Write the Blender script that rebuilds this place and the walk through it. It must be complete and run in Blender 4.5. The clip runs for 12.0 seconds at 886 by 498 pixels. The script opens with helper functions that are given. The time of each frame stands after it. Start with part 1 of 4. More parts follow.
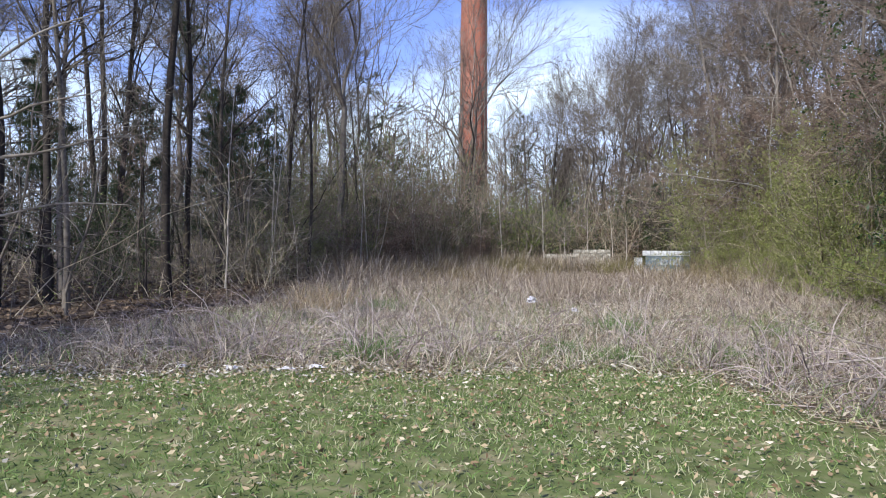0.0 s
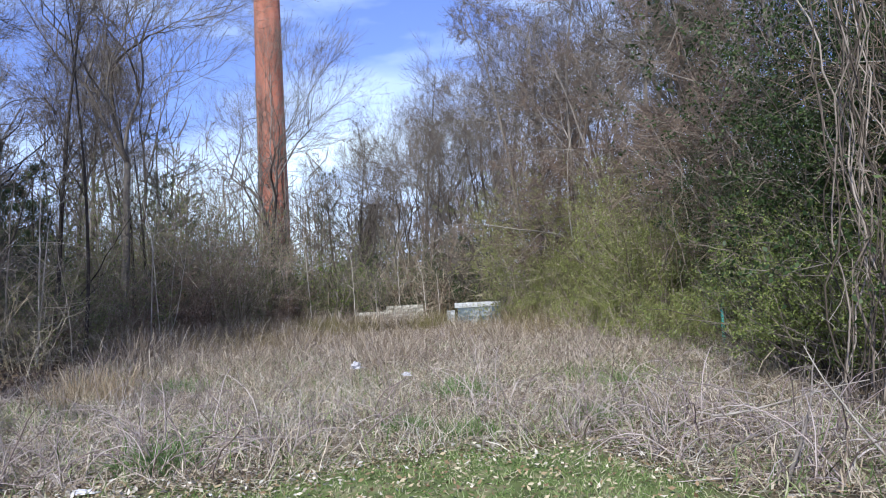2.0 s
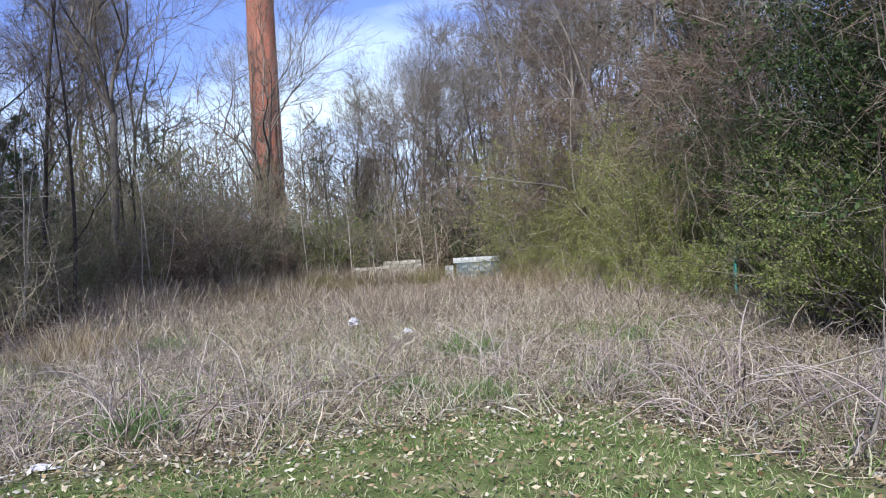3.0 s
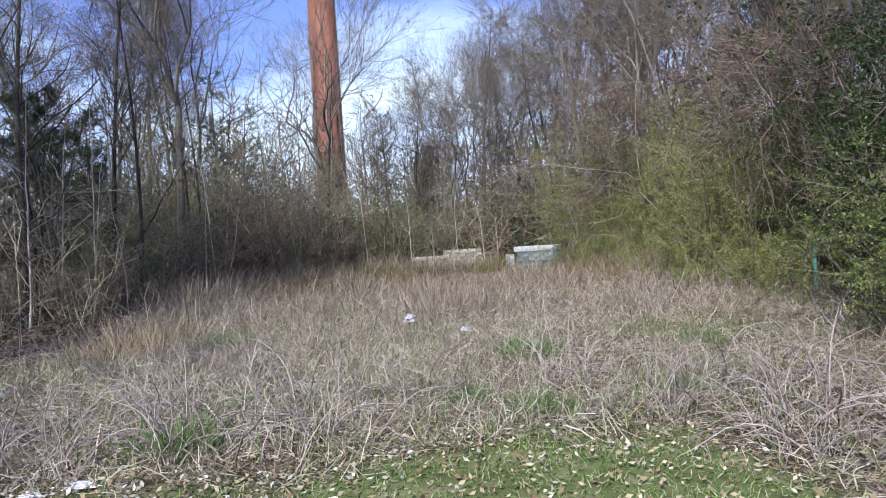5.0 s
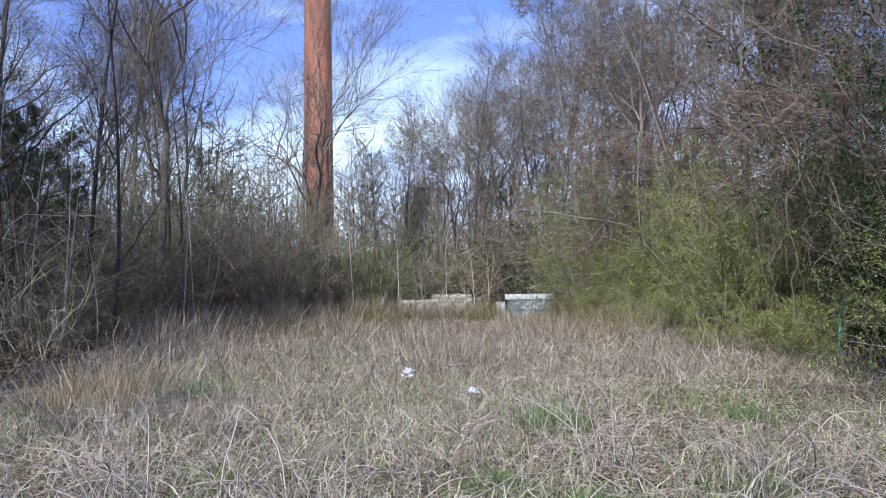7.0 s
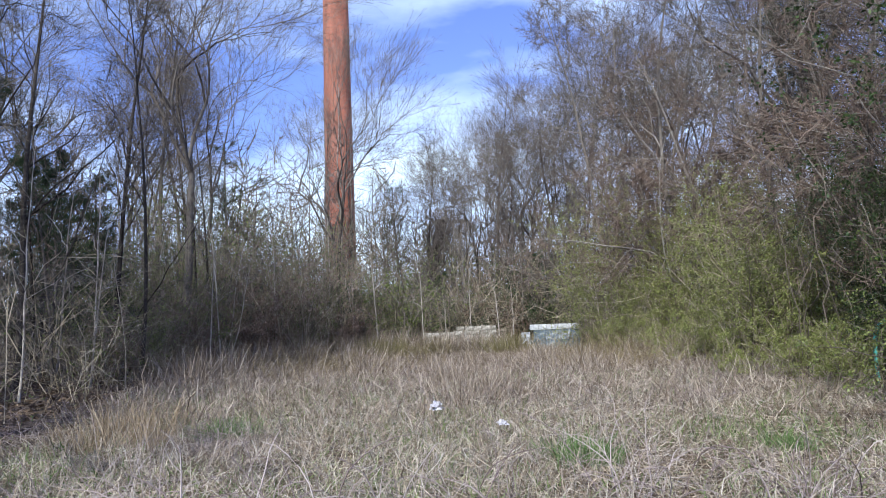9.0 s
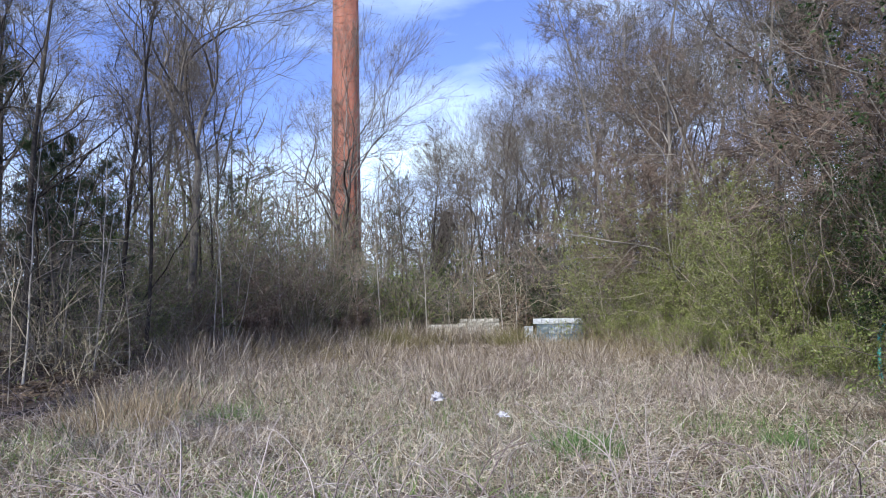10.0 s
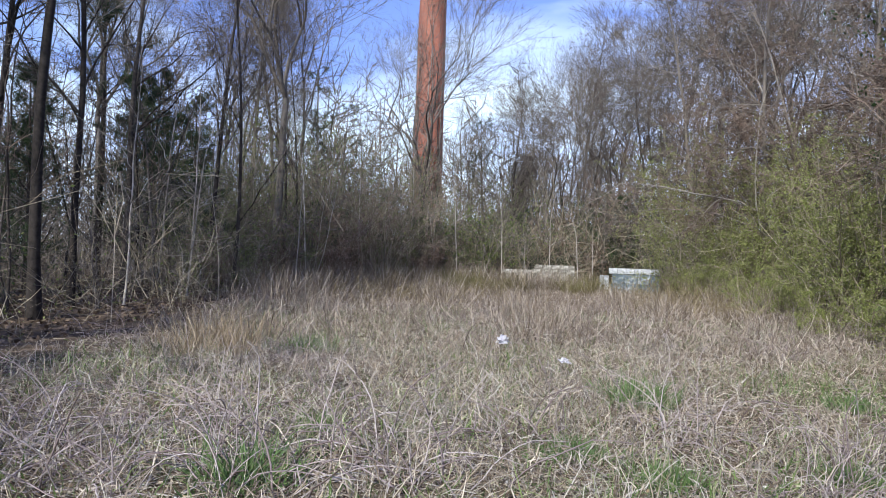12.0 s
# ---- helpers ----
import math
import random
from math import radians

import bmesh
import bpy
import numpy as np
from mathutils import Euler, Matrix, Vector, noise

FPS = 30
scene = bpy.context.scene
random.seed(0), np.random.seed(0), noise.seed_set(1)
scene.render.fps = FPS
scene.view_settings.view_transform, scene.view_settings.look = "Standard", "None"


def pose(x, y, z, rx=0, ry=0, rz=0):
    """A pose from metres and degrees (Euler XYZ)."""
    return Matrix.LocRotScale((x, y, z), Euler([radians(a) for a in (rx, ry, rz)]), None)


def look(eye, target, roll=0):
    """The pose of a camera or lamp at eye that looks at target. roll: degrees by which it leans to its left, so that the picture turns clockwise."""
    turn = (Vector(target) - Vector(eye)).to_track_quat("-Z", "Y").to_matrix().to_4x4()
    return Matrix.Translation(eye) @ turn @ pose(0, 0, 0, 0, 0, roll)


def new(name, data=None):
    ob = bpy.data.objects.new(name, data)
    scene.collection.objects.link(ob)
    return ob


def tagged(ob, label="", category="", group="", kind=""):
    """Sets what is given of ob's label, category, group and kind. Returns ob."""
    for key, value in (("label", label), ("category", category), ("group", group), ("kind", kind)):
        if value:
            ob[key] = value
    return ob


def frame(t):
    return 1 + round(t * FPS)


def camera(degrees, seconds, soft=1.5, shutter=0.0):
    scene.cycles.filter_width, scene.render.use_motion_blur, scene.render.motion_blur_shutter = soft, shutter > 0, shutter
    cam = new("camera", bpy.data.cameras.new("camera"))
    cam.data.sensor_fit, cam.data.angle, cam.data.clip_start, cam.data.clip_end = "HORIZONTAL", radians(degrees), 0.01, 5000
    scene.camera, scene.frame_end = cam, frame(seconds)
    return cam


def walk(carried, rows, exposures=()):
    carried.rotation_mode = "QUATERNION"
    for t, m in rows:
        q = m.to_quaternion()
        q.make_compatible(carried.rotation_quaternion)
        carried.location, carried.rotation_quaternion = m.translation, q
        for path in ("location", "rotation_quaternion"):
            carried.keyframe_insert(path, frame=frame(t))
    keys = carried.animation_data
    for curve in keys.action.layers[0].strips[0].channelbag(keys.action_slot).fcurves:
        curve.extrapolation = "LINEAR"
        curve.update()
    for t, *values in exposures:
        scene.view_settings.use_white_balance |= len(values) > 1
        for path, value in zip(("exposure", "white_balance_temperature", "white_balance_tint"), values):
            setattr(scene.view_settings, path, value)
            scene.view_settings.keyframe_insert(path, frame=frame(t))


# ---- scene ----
cam = camera(63.3, 12.0, soft=1.0)
PATH = [
    (0, (1.492, -40.628, 1.282), (0.981, -38.694, 1.296), 0.4),
    (0.2, (1.458, -40.5, 1.285), (1.09, -38.53, 1.448), -0.7),
    (0.3, (1.44, -40.43, 1.287), (1.235, -38.44, 1.5), -1.8),
    (0.5, (1.404, -40.292, 1.291), (1.426, -38.301, 1.483), -3.1),
    (0.7, (1.369, -40.123, 1.293), (1.371, -38.136, 1.516), -1.8),
    (1, (1.295, -39.897, 1.308), (1.243, -37.915, 1.566), -3.9),
    (1.5, (1.166, -39.476, 1.329), (1.146, -37.498, 1.621), -3.2),
    (2, (0.991, -39.141, 1.324), (1.019, -37.148, 1.487), -3.2),
    (2.3, (0.871, -38.752, 1.263), (0.784, -36.76, 1.418), -3.3),
    (2.5, (0.833, -38.557, 1.24), (0.714, -36.561, 1.288), -3.0),
    (2.7, (0.86, -38.355, 1.251), (0.871, -36.355, 1.293), -2.8),
    (4.3, (0.914, -38.259, 1.394), (0.97, -36.26, 1.422), -4.0),
    (4.5, (0.879, -38.178, 1.425), (0.927, -36.178, 1.432), -3.7),
    (5, (0.942, -37.91, 1.428), (0.802, -35.914, 1.44), -3.5),
    (5.5, (0.883, -37.555, 1.461), (0.894, -35.564, 1.646), -2.1),
    (6, (0.724, -37.238, 1.47), (0.641, -35.254, 1.705), -1.2),
    (6.5, (0.58, -36.881, 1.508), (0.478, -34.911, 1.839), -0.0),
    (6.7, (0.481, -36.818, 1.489), (0.479, -34.824, 1.648), -0.5),
    (7, (0.481, -36.786, 1.543), (0.394, -34.792, 1.671), -0.8),
    (7.5, (0.467, -36.796, 1.595), (0.466, -34.808, 1.817), -2.5),
    (9.5, (0.443, -36.771, 1.521), (0.263, -34.79, 1.732), -1.9),
    (10, (0.453, -36.767, 1.518), (0.293, -34.783, 1.716), -0.9),
    (10.5, (0.467, -36.78, 1.522), (0.347, -34.794, 1.722), 1.1),
    (11, (0.455, -36.771, 1.516), (0.288, -34.786, 1.69), -0.1),
    (11.5, (0.461, -36.75, 1.505), (0.251, -34.764, 1.609), 0.8),
    (12, (0.621, -37.036, 1.556), (0.242, -35.072, 1.592), 2.0),
]
walk(cam, [(t, look(eye, target, roll)) for t, eye, target, roll in PATH],
     [(0, 0.23, 6270, 6.5), (0.5, 0.23, 6070, 6.5), (1.5, 0.23, 5870, 5.5), (2.5, 0.23, 6170, 5.5), (4.5, 0.23, 6120, 6.5), (5.5, 0.23, 6070, 6.5), (6.5, 0.23, 5870, 4.5),
      (7.5, 0.23, 5970, 5.5), (9.5, 0.23, 5970, 5.5), (11, 0.23, 6020, 5.5), (12, 0.23, 6120, 5.5)])

# ---- world, sun, exposure ----
SUN_AZ, SUN_EL = radians(197), radians(38)     # compass angle from +y, clockwise
sun_dir = Vector((math.sin(SUN_AZ) * math.cos(SUN_EL), math.cos(SUN_AZ) * math.cos(SUN_EL), math.sin(SUN_EL)))
world = bpy.data.worlds.new("world")
scene.world = world
world.use_nodes = True
wn, wl = world.node_tree.nodes, world.node_tree.links
wn.clear()
sky = wn.new("ShaderNodeTexSky")
sky.sky_type, sky.sun_disc = "NISHITA", False
sky.sun_elevation, sky.sun_rotation = SUN_EL, SUN_AZ
sky.air_density, sky.dust_density, sky.ozone_density = 1.0, 0.6, 3.0
coord = wn.new("ShaderNodeTexCoord")
stretch = wn.new("ShaderNodeMapping")
stretch.inputs["Scale"].default_value = (1.0, 1.0, 3.0)
clouds = wn.new("ShaderNodeTexNoise")
clouds.inputs["Scale"].default_value, clouds.inputs["Detail"].default_value = 2.1, 6.0
clouds.inputs["Roughness"].default_value = 0.52
ramp = wn.new("ShaderNodeValToRGB")
ramp.color_ramp.elements[0].position, ramp.color_ramp.elements[1].position = 0.42, 0.66
mixc = wn.new("ShaderNodeMix")
mixc.data_type = "RGBA"
mixc.inputs["B"].default_value = (6.8, 7.9, 9.4, 1)
back = wn.new("ShaderNodeBackground")
back.inputs["Strength"].default_value = 0.15
out = wn.new("ShaderNodeOutputWorld")
wl.new(coord.outputs["Generated"], stretch.inputs["Vector"])
wl.new(stretch.outputs["Vector"], clouds.inputs["Vector"])
split = wn.new("ShaderNodeSeparateXYZ")
wl.new(coord.outputs["Generated"], split.inputs["Vector"])
low = wn.new("ShaderNodeMath")          # more cloud towards the horizon
low.operation = "MULTIPLY_ADD"
low.inputs[1].default_value, low.inputs[2].default_value = -0.6, 0.17
wl.new(split.outputs["Z"], low.inputs[0])
cover = wn.new("ShaderNodeMath")
cover.operation = "ADD"
wl.new(clouds.outputs["Fac"], cover.inputs[0])
wl.new(low.outputs[0], cover.inputs[1])
wl.new(cover.outputs[0], ramp.inputs["Fac"])
tint = wn.new("ShaderNodeMix")
tint.data_type, tint.blend_type = "RGBA", "MULTIPLY"
tint.inputs["Factor"].default_value = 1.0
tint.inputs["B"].default_value = (1.1, 0.98, 1.35, 1)
wl.new(ramp.outputs["Color"], mixc.inputs["Factor"])
wl.new(sky.outputs["Color"], tint.inputs["A"])
wl.new(tint.outputs["Result"], mixc.inputs["A"])
wl.new(mixc.outputs["Result"], back.inputs["Color"])
wl.new(back.outputs["Background"], out.inputs["Surface"])
sun = new("sun", bpy.data.lights.new("sun", "SUN"))
sun.data.energy, sun.data.angle, sun.data.color = 5.0, radians(0.6), (1.0, 0.95, 0.88)
sun.matrix_world = look(sun_dir * 100, (0, 0, 0))


# ---- materials ----
def material(name, colors, scale=6.0, rough=0.85, bump=0.3, island=0.0, gloss=0.3, detail=8.0, wave=0.0, translucent=0.0):
    """Noise between the colours at two scales, a little relief, and a random share per island or object."""
    m = bpy.data.materials.new(name)
    m.use_nodes = True
    n, l = m.node_tree.nodes, m.node_tree.links
    bsdf = n["Principled BSDF"]
    bsdf.inputs["Roughness"].default_value = rough
    bsdf.inputs["Specular IOR Level"].default_value = gloss
    tc = n.new("ShaderNodeTexCoord")
    fine = n.new("ShaderNodeTexNoise")
    fine.inputs["Scale"].default_value, fine.inputs["Detail"].default_value = scale, detail
    big = n.new("ShaderNodeTexNoise")
    big.inputs["Scale"].default_value, big.inputs["Detail"].default_value = scale * 0.13, 4.0
    l.new(tc.outputs["Object"], fine.inputs["Vector"])
    l.new(tc.outputs["Object"], big.inputs["Vector"])
    add = n.new("ShaderNodeMath")
    add.operation = "MULTIPLY_ADD"
    add.inputs[1].default_value = 0.55
    half = n.new("ShaderNodeMath")
    half.operation = "MULTIPLY"
    half.inputs[1].default_value = 0.45
    l.new(big.outputs["Fac"], half.inputs[0])
    l.new(fine.outputs["Fac"], add.inputs[0])
    l.new(half.outputs[0], add.inputs[2])
    fac = add.outputs[0]
    if island:
        geo = n.new("ShaderNodeNewGeometry")
        info = n.new("ShaderNodeObjectInfo")
        both = n.new("ShaderNodeMath")
        both.operation = "ADD"
        l.new(geo.outputs["Random Per Island"], both.inputs[0])
        l.new(info.outputs["Random"], both.inputs[1])
        frac = n.new("ShaderNodeMath")
        frac.operation = "FRACT"
        l.new(both.outputs[0], frac.inputs[0])
        mix = n.new("ShaderNodeMix")
        mix.inputs["Factor"].default_value = island
        l.new(fac, mix.inputs["A"])
        l.new(frac.outputs[0], mix.inputs["B"])
        fac = mix.outputs["Result"]
    cr = n.new("ShaderNodeValToRGB")
    e = cr.color_ramp.elements
    lo, hi = (0.05, 0.95) if island > 0.5 else (0.3, 0.7)
    for i, c in enumerate(colors):
        p = lo + (hi - lo) * i / max(1, len(colors) - 1)
        el = e[i] if i < 2 else e.new(p)
        el.position, el.color = p, (*c, 1)
    l.new(fac, cr.inputs["Fac"])
    l.new(cr.outputs["Color"], bsdf.inputs["Base Color"])
    if bump:
        b = n.new("ShaderNodeBump")
        b.inputs["Strength"].default_value, b.inputs["Distance"].default_value = bump, 0.03
        l.new(fine.outputs["Fac"], b.inputs["Height"])
        l.new(b.outputs["Normal"], bsdf.inputs["Normal"])
    if translucent:
        tr = n.new("ShaderNodeBsdfTranslucent")
        l.new(cr.outputs["Color"], tr.inputs["Color"])
        mx = n.new("ShaderNodeMixShader")
        mx.inputs["Fac"].default_value = translucent
        l.new(bsdf.outputs["BSDF"], mx.inputs[1])
        l.new(tr.outputs["BSDF"], mx.inputs[2])
        l.new(mx.outputs["Shader"], n["Material Output"].inputs["Surface"])
    return m


BARK = material("grey_bark", [(0.035, 0.028, 0.024), (0.09, 0.075, 0.063), (0.21, 0.185, 0.16)], 9, bump=0.7, island=0.35)
BARK_DARK = material("dark_bark", [(0.020, 0.016, 0.014), (0.055, 0.045, 0.038), (0.15, 0.13, 0.11)], 9, bump=0.7, island=0.3)
# Pale bark with the sunlight on the stems put into its colour.
BARK_WHITE = material("sunlit_pale_bark", [(0.22, 0.19, 0.16), (0.42, 0.38, 0.33), (0.60, 0.56, 0.50)], 7, bump=0.5, island=0.3)
BARK_PALE = material("pale_bark", [(0.11, 0.095, 0.08), (0.23, 0.20, 0.17), (0.40, 0.37, 0.32)], 7, bump=0.6, island=0.3)
TWIG = material("twigs", [(0.045, 0.037, 0.030), (0.135, 0.112, 0.092), (0.33, 0.29, 0.245)], 4, bump=0, island=0.7)
TWIG_RED = material("ruddy_twigs", [(0.06, 0.042, 0.032), (0.165, 0.118, 0.090), (0.33, 0.255, 0.20)], 4, bump=0, island=0.7)
SCRUB = material("scrub_stems", [(0.085, 0.07, 0.046), (0.27, 0.225, 0.155), (0.58, 0.51, 0.39)], 1.5, bump=0, island=0.6)
CANE = material("bramble_canes", [(0.14, 0.10, 0.095), (0.32, 0.26, 0.245), (0.56, 0.49, 0.45)], 4, bump=0, island=0.75)
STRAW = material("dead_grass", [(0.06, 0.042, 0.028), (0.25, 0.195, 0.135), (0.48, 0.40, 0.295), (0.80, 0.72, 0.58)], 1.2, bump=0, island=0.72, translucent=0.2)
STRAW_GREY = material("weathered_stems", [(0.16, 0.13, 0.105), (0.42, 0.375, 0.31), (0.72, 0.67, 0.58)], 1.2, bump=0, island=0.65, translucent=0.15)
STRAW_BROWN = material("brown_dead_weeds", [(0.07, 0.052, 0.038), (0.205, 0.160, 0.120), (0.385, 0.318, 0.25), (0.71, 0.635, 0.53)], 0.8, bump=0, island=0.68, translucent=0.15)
OLIVE = material("olive_weeds", [(0.10, 0.085, 0.035), (0.19, 0.17, 0.075), (0.32, 0.28, 0.15)], 1.2, bump=0, island=0.65, translucent=0.2)
OLIVE_BROWN = material("olive_brown_weeds", [(0.10, 0.078, 0.036), (0.24, 0.19, 0.105), (0.46, 0.385, 0.25)], 0.9, bump=0, island=0.65, translucent=0.2)
GOLD = material("golden_grass", [(0.16, 0.115, 0.065), (0.34, 0.26, 0.165), (0.60, 0.50, 0.36)], 1.2, bump=0, island=0.65, translucent=0.25)
GRASS = material("green_grass", [(0.08, 0.13, 0.035), (0.15, 0.235, 0.065), (0.26, 0.33, 0.12), (0.46, 0.44, 0.28)], 0.9, rough=0.6, bump=0, island=0.5, translucent=0.3)
TUFT = material("fresh_grass", [(0.075, 0.135, 0.045), (0.15, 0.24, 0.08), (0.29, 0.35, 0.16)], 1.0, rough=0.55, bump=0, island=0.6, translucent=0.35)
NEW_LEAF = material("spring_leaves", [(0.14, 0.165, 0.045), (0.26, 0.29, 0.085), (0.42, 0.43, 0.17)], 1.0, rough=0.55, bump=0, island=0.7, translucent=0.35)
EVERGREEN = material("evergreen_leaves", [(0.012, 0.028, 0.008), (0.034, 0.062, 0.017), (0.10, 0.14, 0.038)], 1.0, rough=0.55, bump=0, island=0.7, gloss=0.35, translucent=0.2)
PRIVET_LEAF = material("privet_leaves", [(0.07, 0.105, 0.026), (0.17, 0.215, 0.058), (0.34, 0.37, 0.12)], 1.0, rough=0.45, bump=0, island=0.7, translucent=0.3)
NEEDLE = material("pine_needles", [(0.018, 0.035, 0.014), (0.04, 0.065, 0.025), (0.075, 0.10, 0.04)], 1.0, rough=0.6, bump=0, island=0.7)
FALLEN = material("fallen_leaves", [(0.14, 0.085, 0.045), (0.28, 0.20, 0.11), (0.42, 0.35, 0.22), (0.62, 0.56, 0.44)], 2, bump=0, island=0.85, rough=0.7)
FALLEN_PALE = material("bleached_leaves", [(0.18, 0.14, 0.10), (0.34, 0.30, 0.24), (0.62, 0.59, 0.53)], 2, bump=0, island=0.85, rough=0.7)
BEECH_LEAF = material("clinging_dead_leaves", [(0.13, 0.085, 0.062), (0.25, 0.175, 0.135), (0.42, 0.32, 0.26)], 1.0, bump=0, island=0.75, translucent=0.2)
LITTERED = material("brown_leaf_litter", [(0.06, 0.04, 0.026), (0.14, 0.097, 0.064), (0.26, 0.19, 0.13)], 2, bump=0, island=0.85)
VINE = material("vine_bark", [(0.06, 0.047, 0.037), (0.16, 0.13, 0.105), (0.31, 0.265, 0.225)], 6, bump=0.4, island=0.5)
TEAL = material("teal_plastic", [(0.05, 0.20, 0.22), (0.10, 0.29, 0.31), (0.20, 0.38, 0.40)], 9, rough=0.4, bump=0.05, gloss=0.5)
TEAL_FADED = material("faded_teal_plastic", [(0.05, 0.26, 0.23), (0.10, 0.40, 0.36), (0.22, 0.50, 0.46)], 9, rough=0.5, bump=0.08)
TEAL_WORN = material("worn_teal_plastic", [(0.13, 0.18, 0.18), (0.24, 0.29, 0.29), (0.38, 0.40, 0.40)], 12, rough=0.6, bump=0.1)
PAPER = material("weathered_white_plastic", [(0.34, 0.32, 0.34), (0.58, 0.57, 0.60), (0.76, 0.76, 0.80)], 9, rough=0.5, bump=0.2)
PAINTED = material("flaking_white_paint", [(0.10, 0.11, 0.11), (0.42, 0.44, 0.45), (0.74, 0.75, 0.75)], 9, bump=0.3, island=0.1)
BLOCK = material("blue_grey_block", [(0.05, 0.065, 0.075), (0.13, 0.165, 0.185), (0.62, 0.65, 0.66)], 7, bump=0.4, island=0.12)
STONE = material("pale_block", [(0.07, 0.065, 0.05), (0.20, 0.185, 0.15), (0.62, 0.59, 0.51)], 9, bump=0.5, island=0.12)


def brick_material():
    m = bpy.data.materials.new("stack_brick")
    m.use_nodes = True
    n, l = m.node_tree.nodes, m.node_tree.links
    bsdf = n["Principled BSDF"]
    bsdf.inputs["Roughness"].default_value = 0.85
    uv = n.new("ShaderNodeUVMap")
    br = n.new("ShaderNodeTexBrick")
    br.inputs["Scale"].default_value = 1.0
    br.inputs["Brick Width"].default_value, br.inputs["Row Height"].default_value = 0.22, 0.075
    br.inputs["Mortar Size"].default_value = 0.008
    br.inputs["Color1"].default_value, br.inputs["Color2"].default_value = (0.40, 0.135, 0.075, 1), (0.30, 0.095, 0.058, 1)
    br.inputs["Mortar"].default_value = (0.33, 0.22, 0.17, 1)
    l.new(uv.outputs["UV"], br.inputs["Vector"])
    tc = n.new("ShaderNodeTexCoord")
    st = n.new("ShaderNodeMapping")
    st.inputs["Scale"].default_value = (1, 1, 0.16)
    no = n.new("ShaderNodeTexNoise")
    no.inputs["Scale"].default_value, no.inputs["Detail"].default_value = 0.9, 8
    l.new(tc.outputs["Object"], st.inputs["Vector"])
    l.new(st.outputs["Vector"], no.inputs["Vector"])
    cr = n.new("ShaderNodeValToRGB")
    cr.color_ramp.elements[0].position, cr.color_ramp.elements[1].position = 0.35, 0.68
    cr.color_ramp.elements[0].color, cr.color_ramp.elements[1].color = (0.62, 0.58, 0.56, 1), (1.25, 1.2, 1.15, 1)
    l.new(no.outputs["Fac"], cr.inputs["Fac"])
    mul = n.new("ShaderNodeMix")
    mul.data_type, mul.blend_type = "RGBA", "MULTIPLY"
    mul.inputs["Factor"].default_value = 1.0
    l.new(br.outputs["Color"], mul.inputs["A"])
    l.new(cr.outputs["Color"], mul.inputs["B"])
    l.new(mul.outputs["Result"], bsdf.inputs["Base Color"])
    b = n.new("ShaderNodeBump")
    b.inputs["Strength"].default_value, b.inputs["Distance"].default_value = 0.5, 0.01
    l.new(br.outputs["Fac"], b.inputs["Height"])
    l.new(b.outputs["Normal"], bsdf.inputs["Normal"])
    return m


STACK_BRICK = brick_material()


# ---- mesh helpers ----
def poly_mesh(name, v, f, mat, smooth=False):
    """A mesh from an (n, 3) array of corners and an (m, k) array of faces."""
    me = bpy.data.meshes.new(name)
    v, f = np.asarray(v, np.float32).reshape(-1, 3), np.asarray(f, np.int32)
    k = f.shape[1]
    me.vertices.add(len(v))
    me.vertices.foreach_set("co", v.ravel())
    me.loops.add(f.size)
    me.loops.foreach_set("vertex_index", f.ravel())
    me.polygons.add(len(f))
    me.polygons.foreach_set("loop_start", np.arange(0, f.size, k, dtype=np.int32))
    if smooth:
        me.polygons.foreach_set("use_smooth", np.ones(len(f), bool))
    me.materials.append(mat)
    me.update(calc_edges=True)
    return me


def joined(*pairs):
    """Corners and faces of several (v, f) pairs as one pair."""
    vs, fs, n = [], [], 0
    for v, f in pairs:
        vs.append(v.reshape(-1, 3))
        fs.append(f + n)
        n += len(vs[-1])
    return np.concatenate(vs), np.concatenate(fs)


def unit(a):
    return a / np.maximum(np.linalg.norm(a, axis=-1, keepdims=True), 1e-9)


def tubes(p, r, sides=3):
    """Tubes along n lines of k points: p (n, k, 3), r (n, k)."""
    n, k, _ = p.shape
    t = unit(p[:, -1] - p[:, 0])
    ref = np.where(np.abs(t[:, 2:3]) > 0.9, np.array([[1.0, 0, 0]]), np.array([[0, 0, 1.0]]))
    a = unit(np.cross(t, ref))
    b = np.cross(t, a)
    ang = np.arange(sides) * 2 * np.pi / sides
    ring = a[:, None, :] * np.cos(ang)[None, :, None] + b[:, None, :] * np.sin(ang)[None, :, None]
    v = p[:, :, None, :] + r[:, :, None, None] * ring[:, None, :, :]
    i = np.arange(n)[:, None, None] * k * sides + np.arange(k - 1)[None, :, None] * sides
    s = np.arange(sides)[None, None, :]
    s2 = (s + 1) % sides
    f = np.stack([i + s, i + s2, i + s2 + sides, i + s + sides], -1)
    return v.reshape(-1, 3), f.reshape(-1, 4)


def ribbons(p, w, side):
    """Flat blades along n lines of k points: p (n, k, 3), w (n, k), side (n, 3)."""
    n, k, _ = p.shape
    off = side[:, None, :] * w[:, :, None]
    v = np.stack([p - off, p + off], 2)
    i = np.arange(n)[:, None] * k * 2 + np.arange(k - 1)[None, :] * 2
    f = np.stack([i, i + 1, i + 3, i + 2], -1)
    return v.reshape(-1, 3), f.reshape(-1, 4)


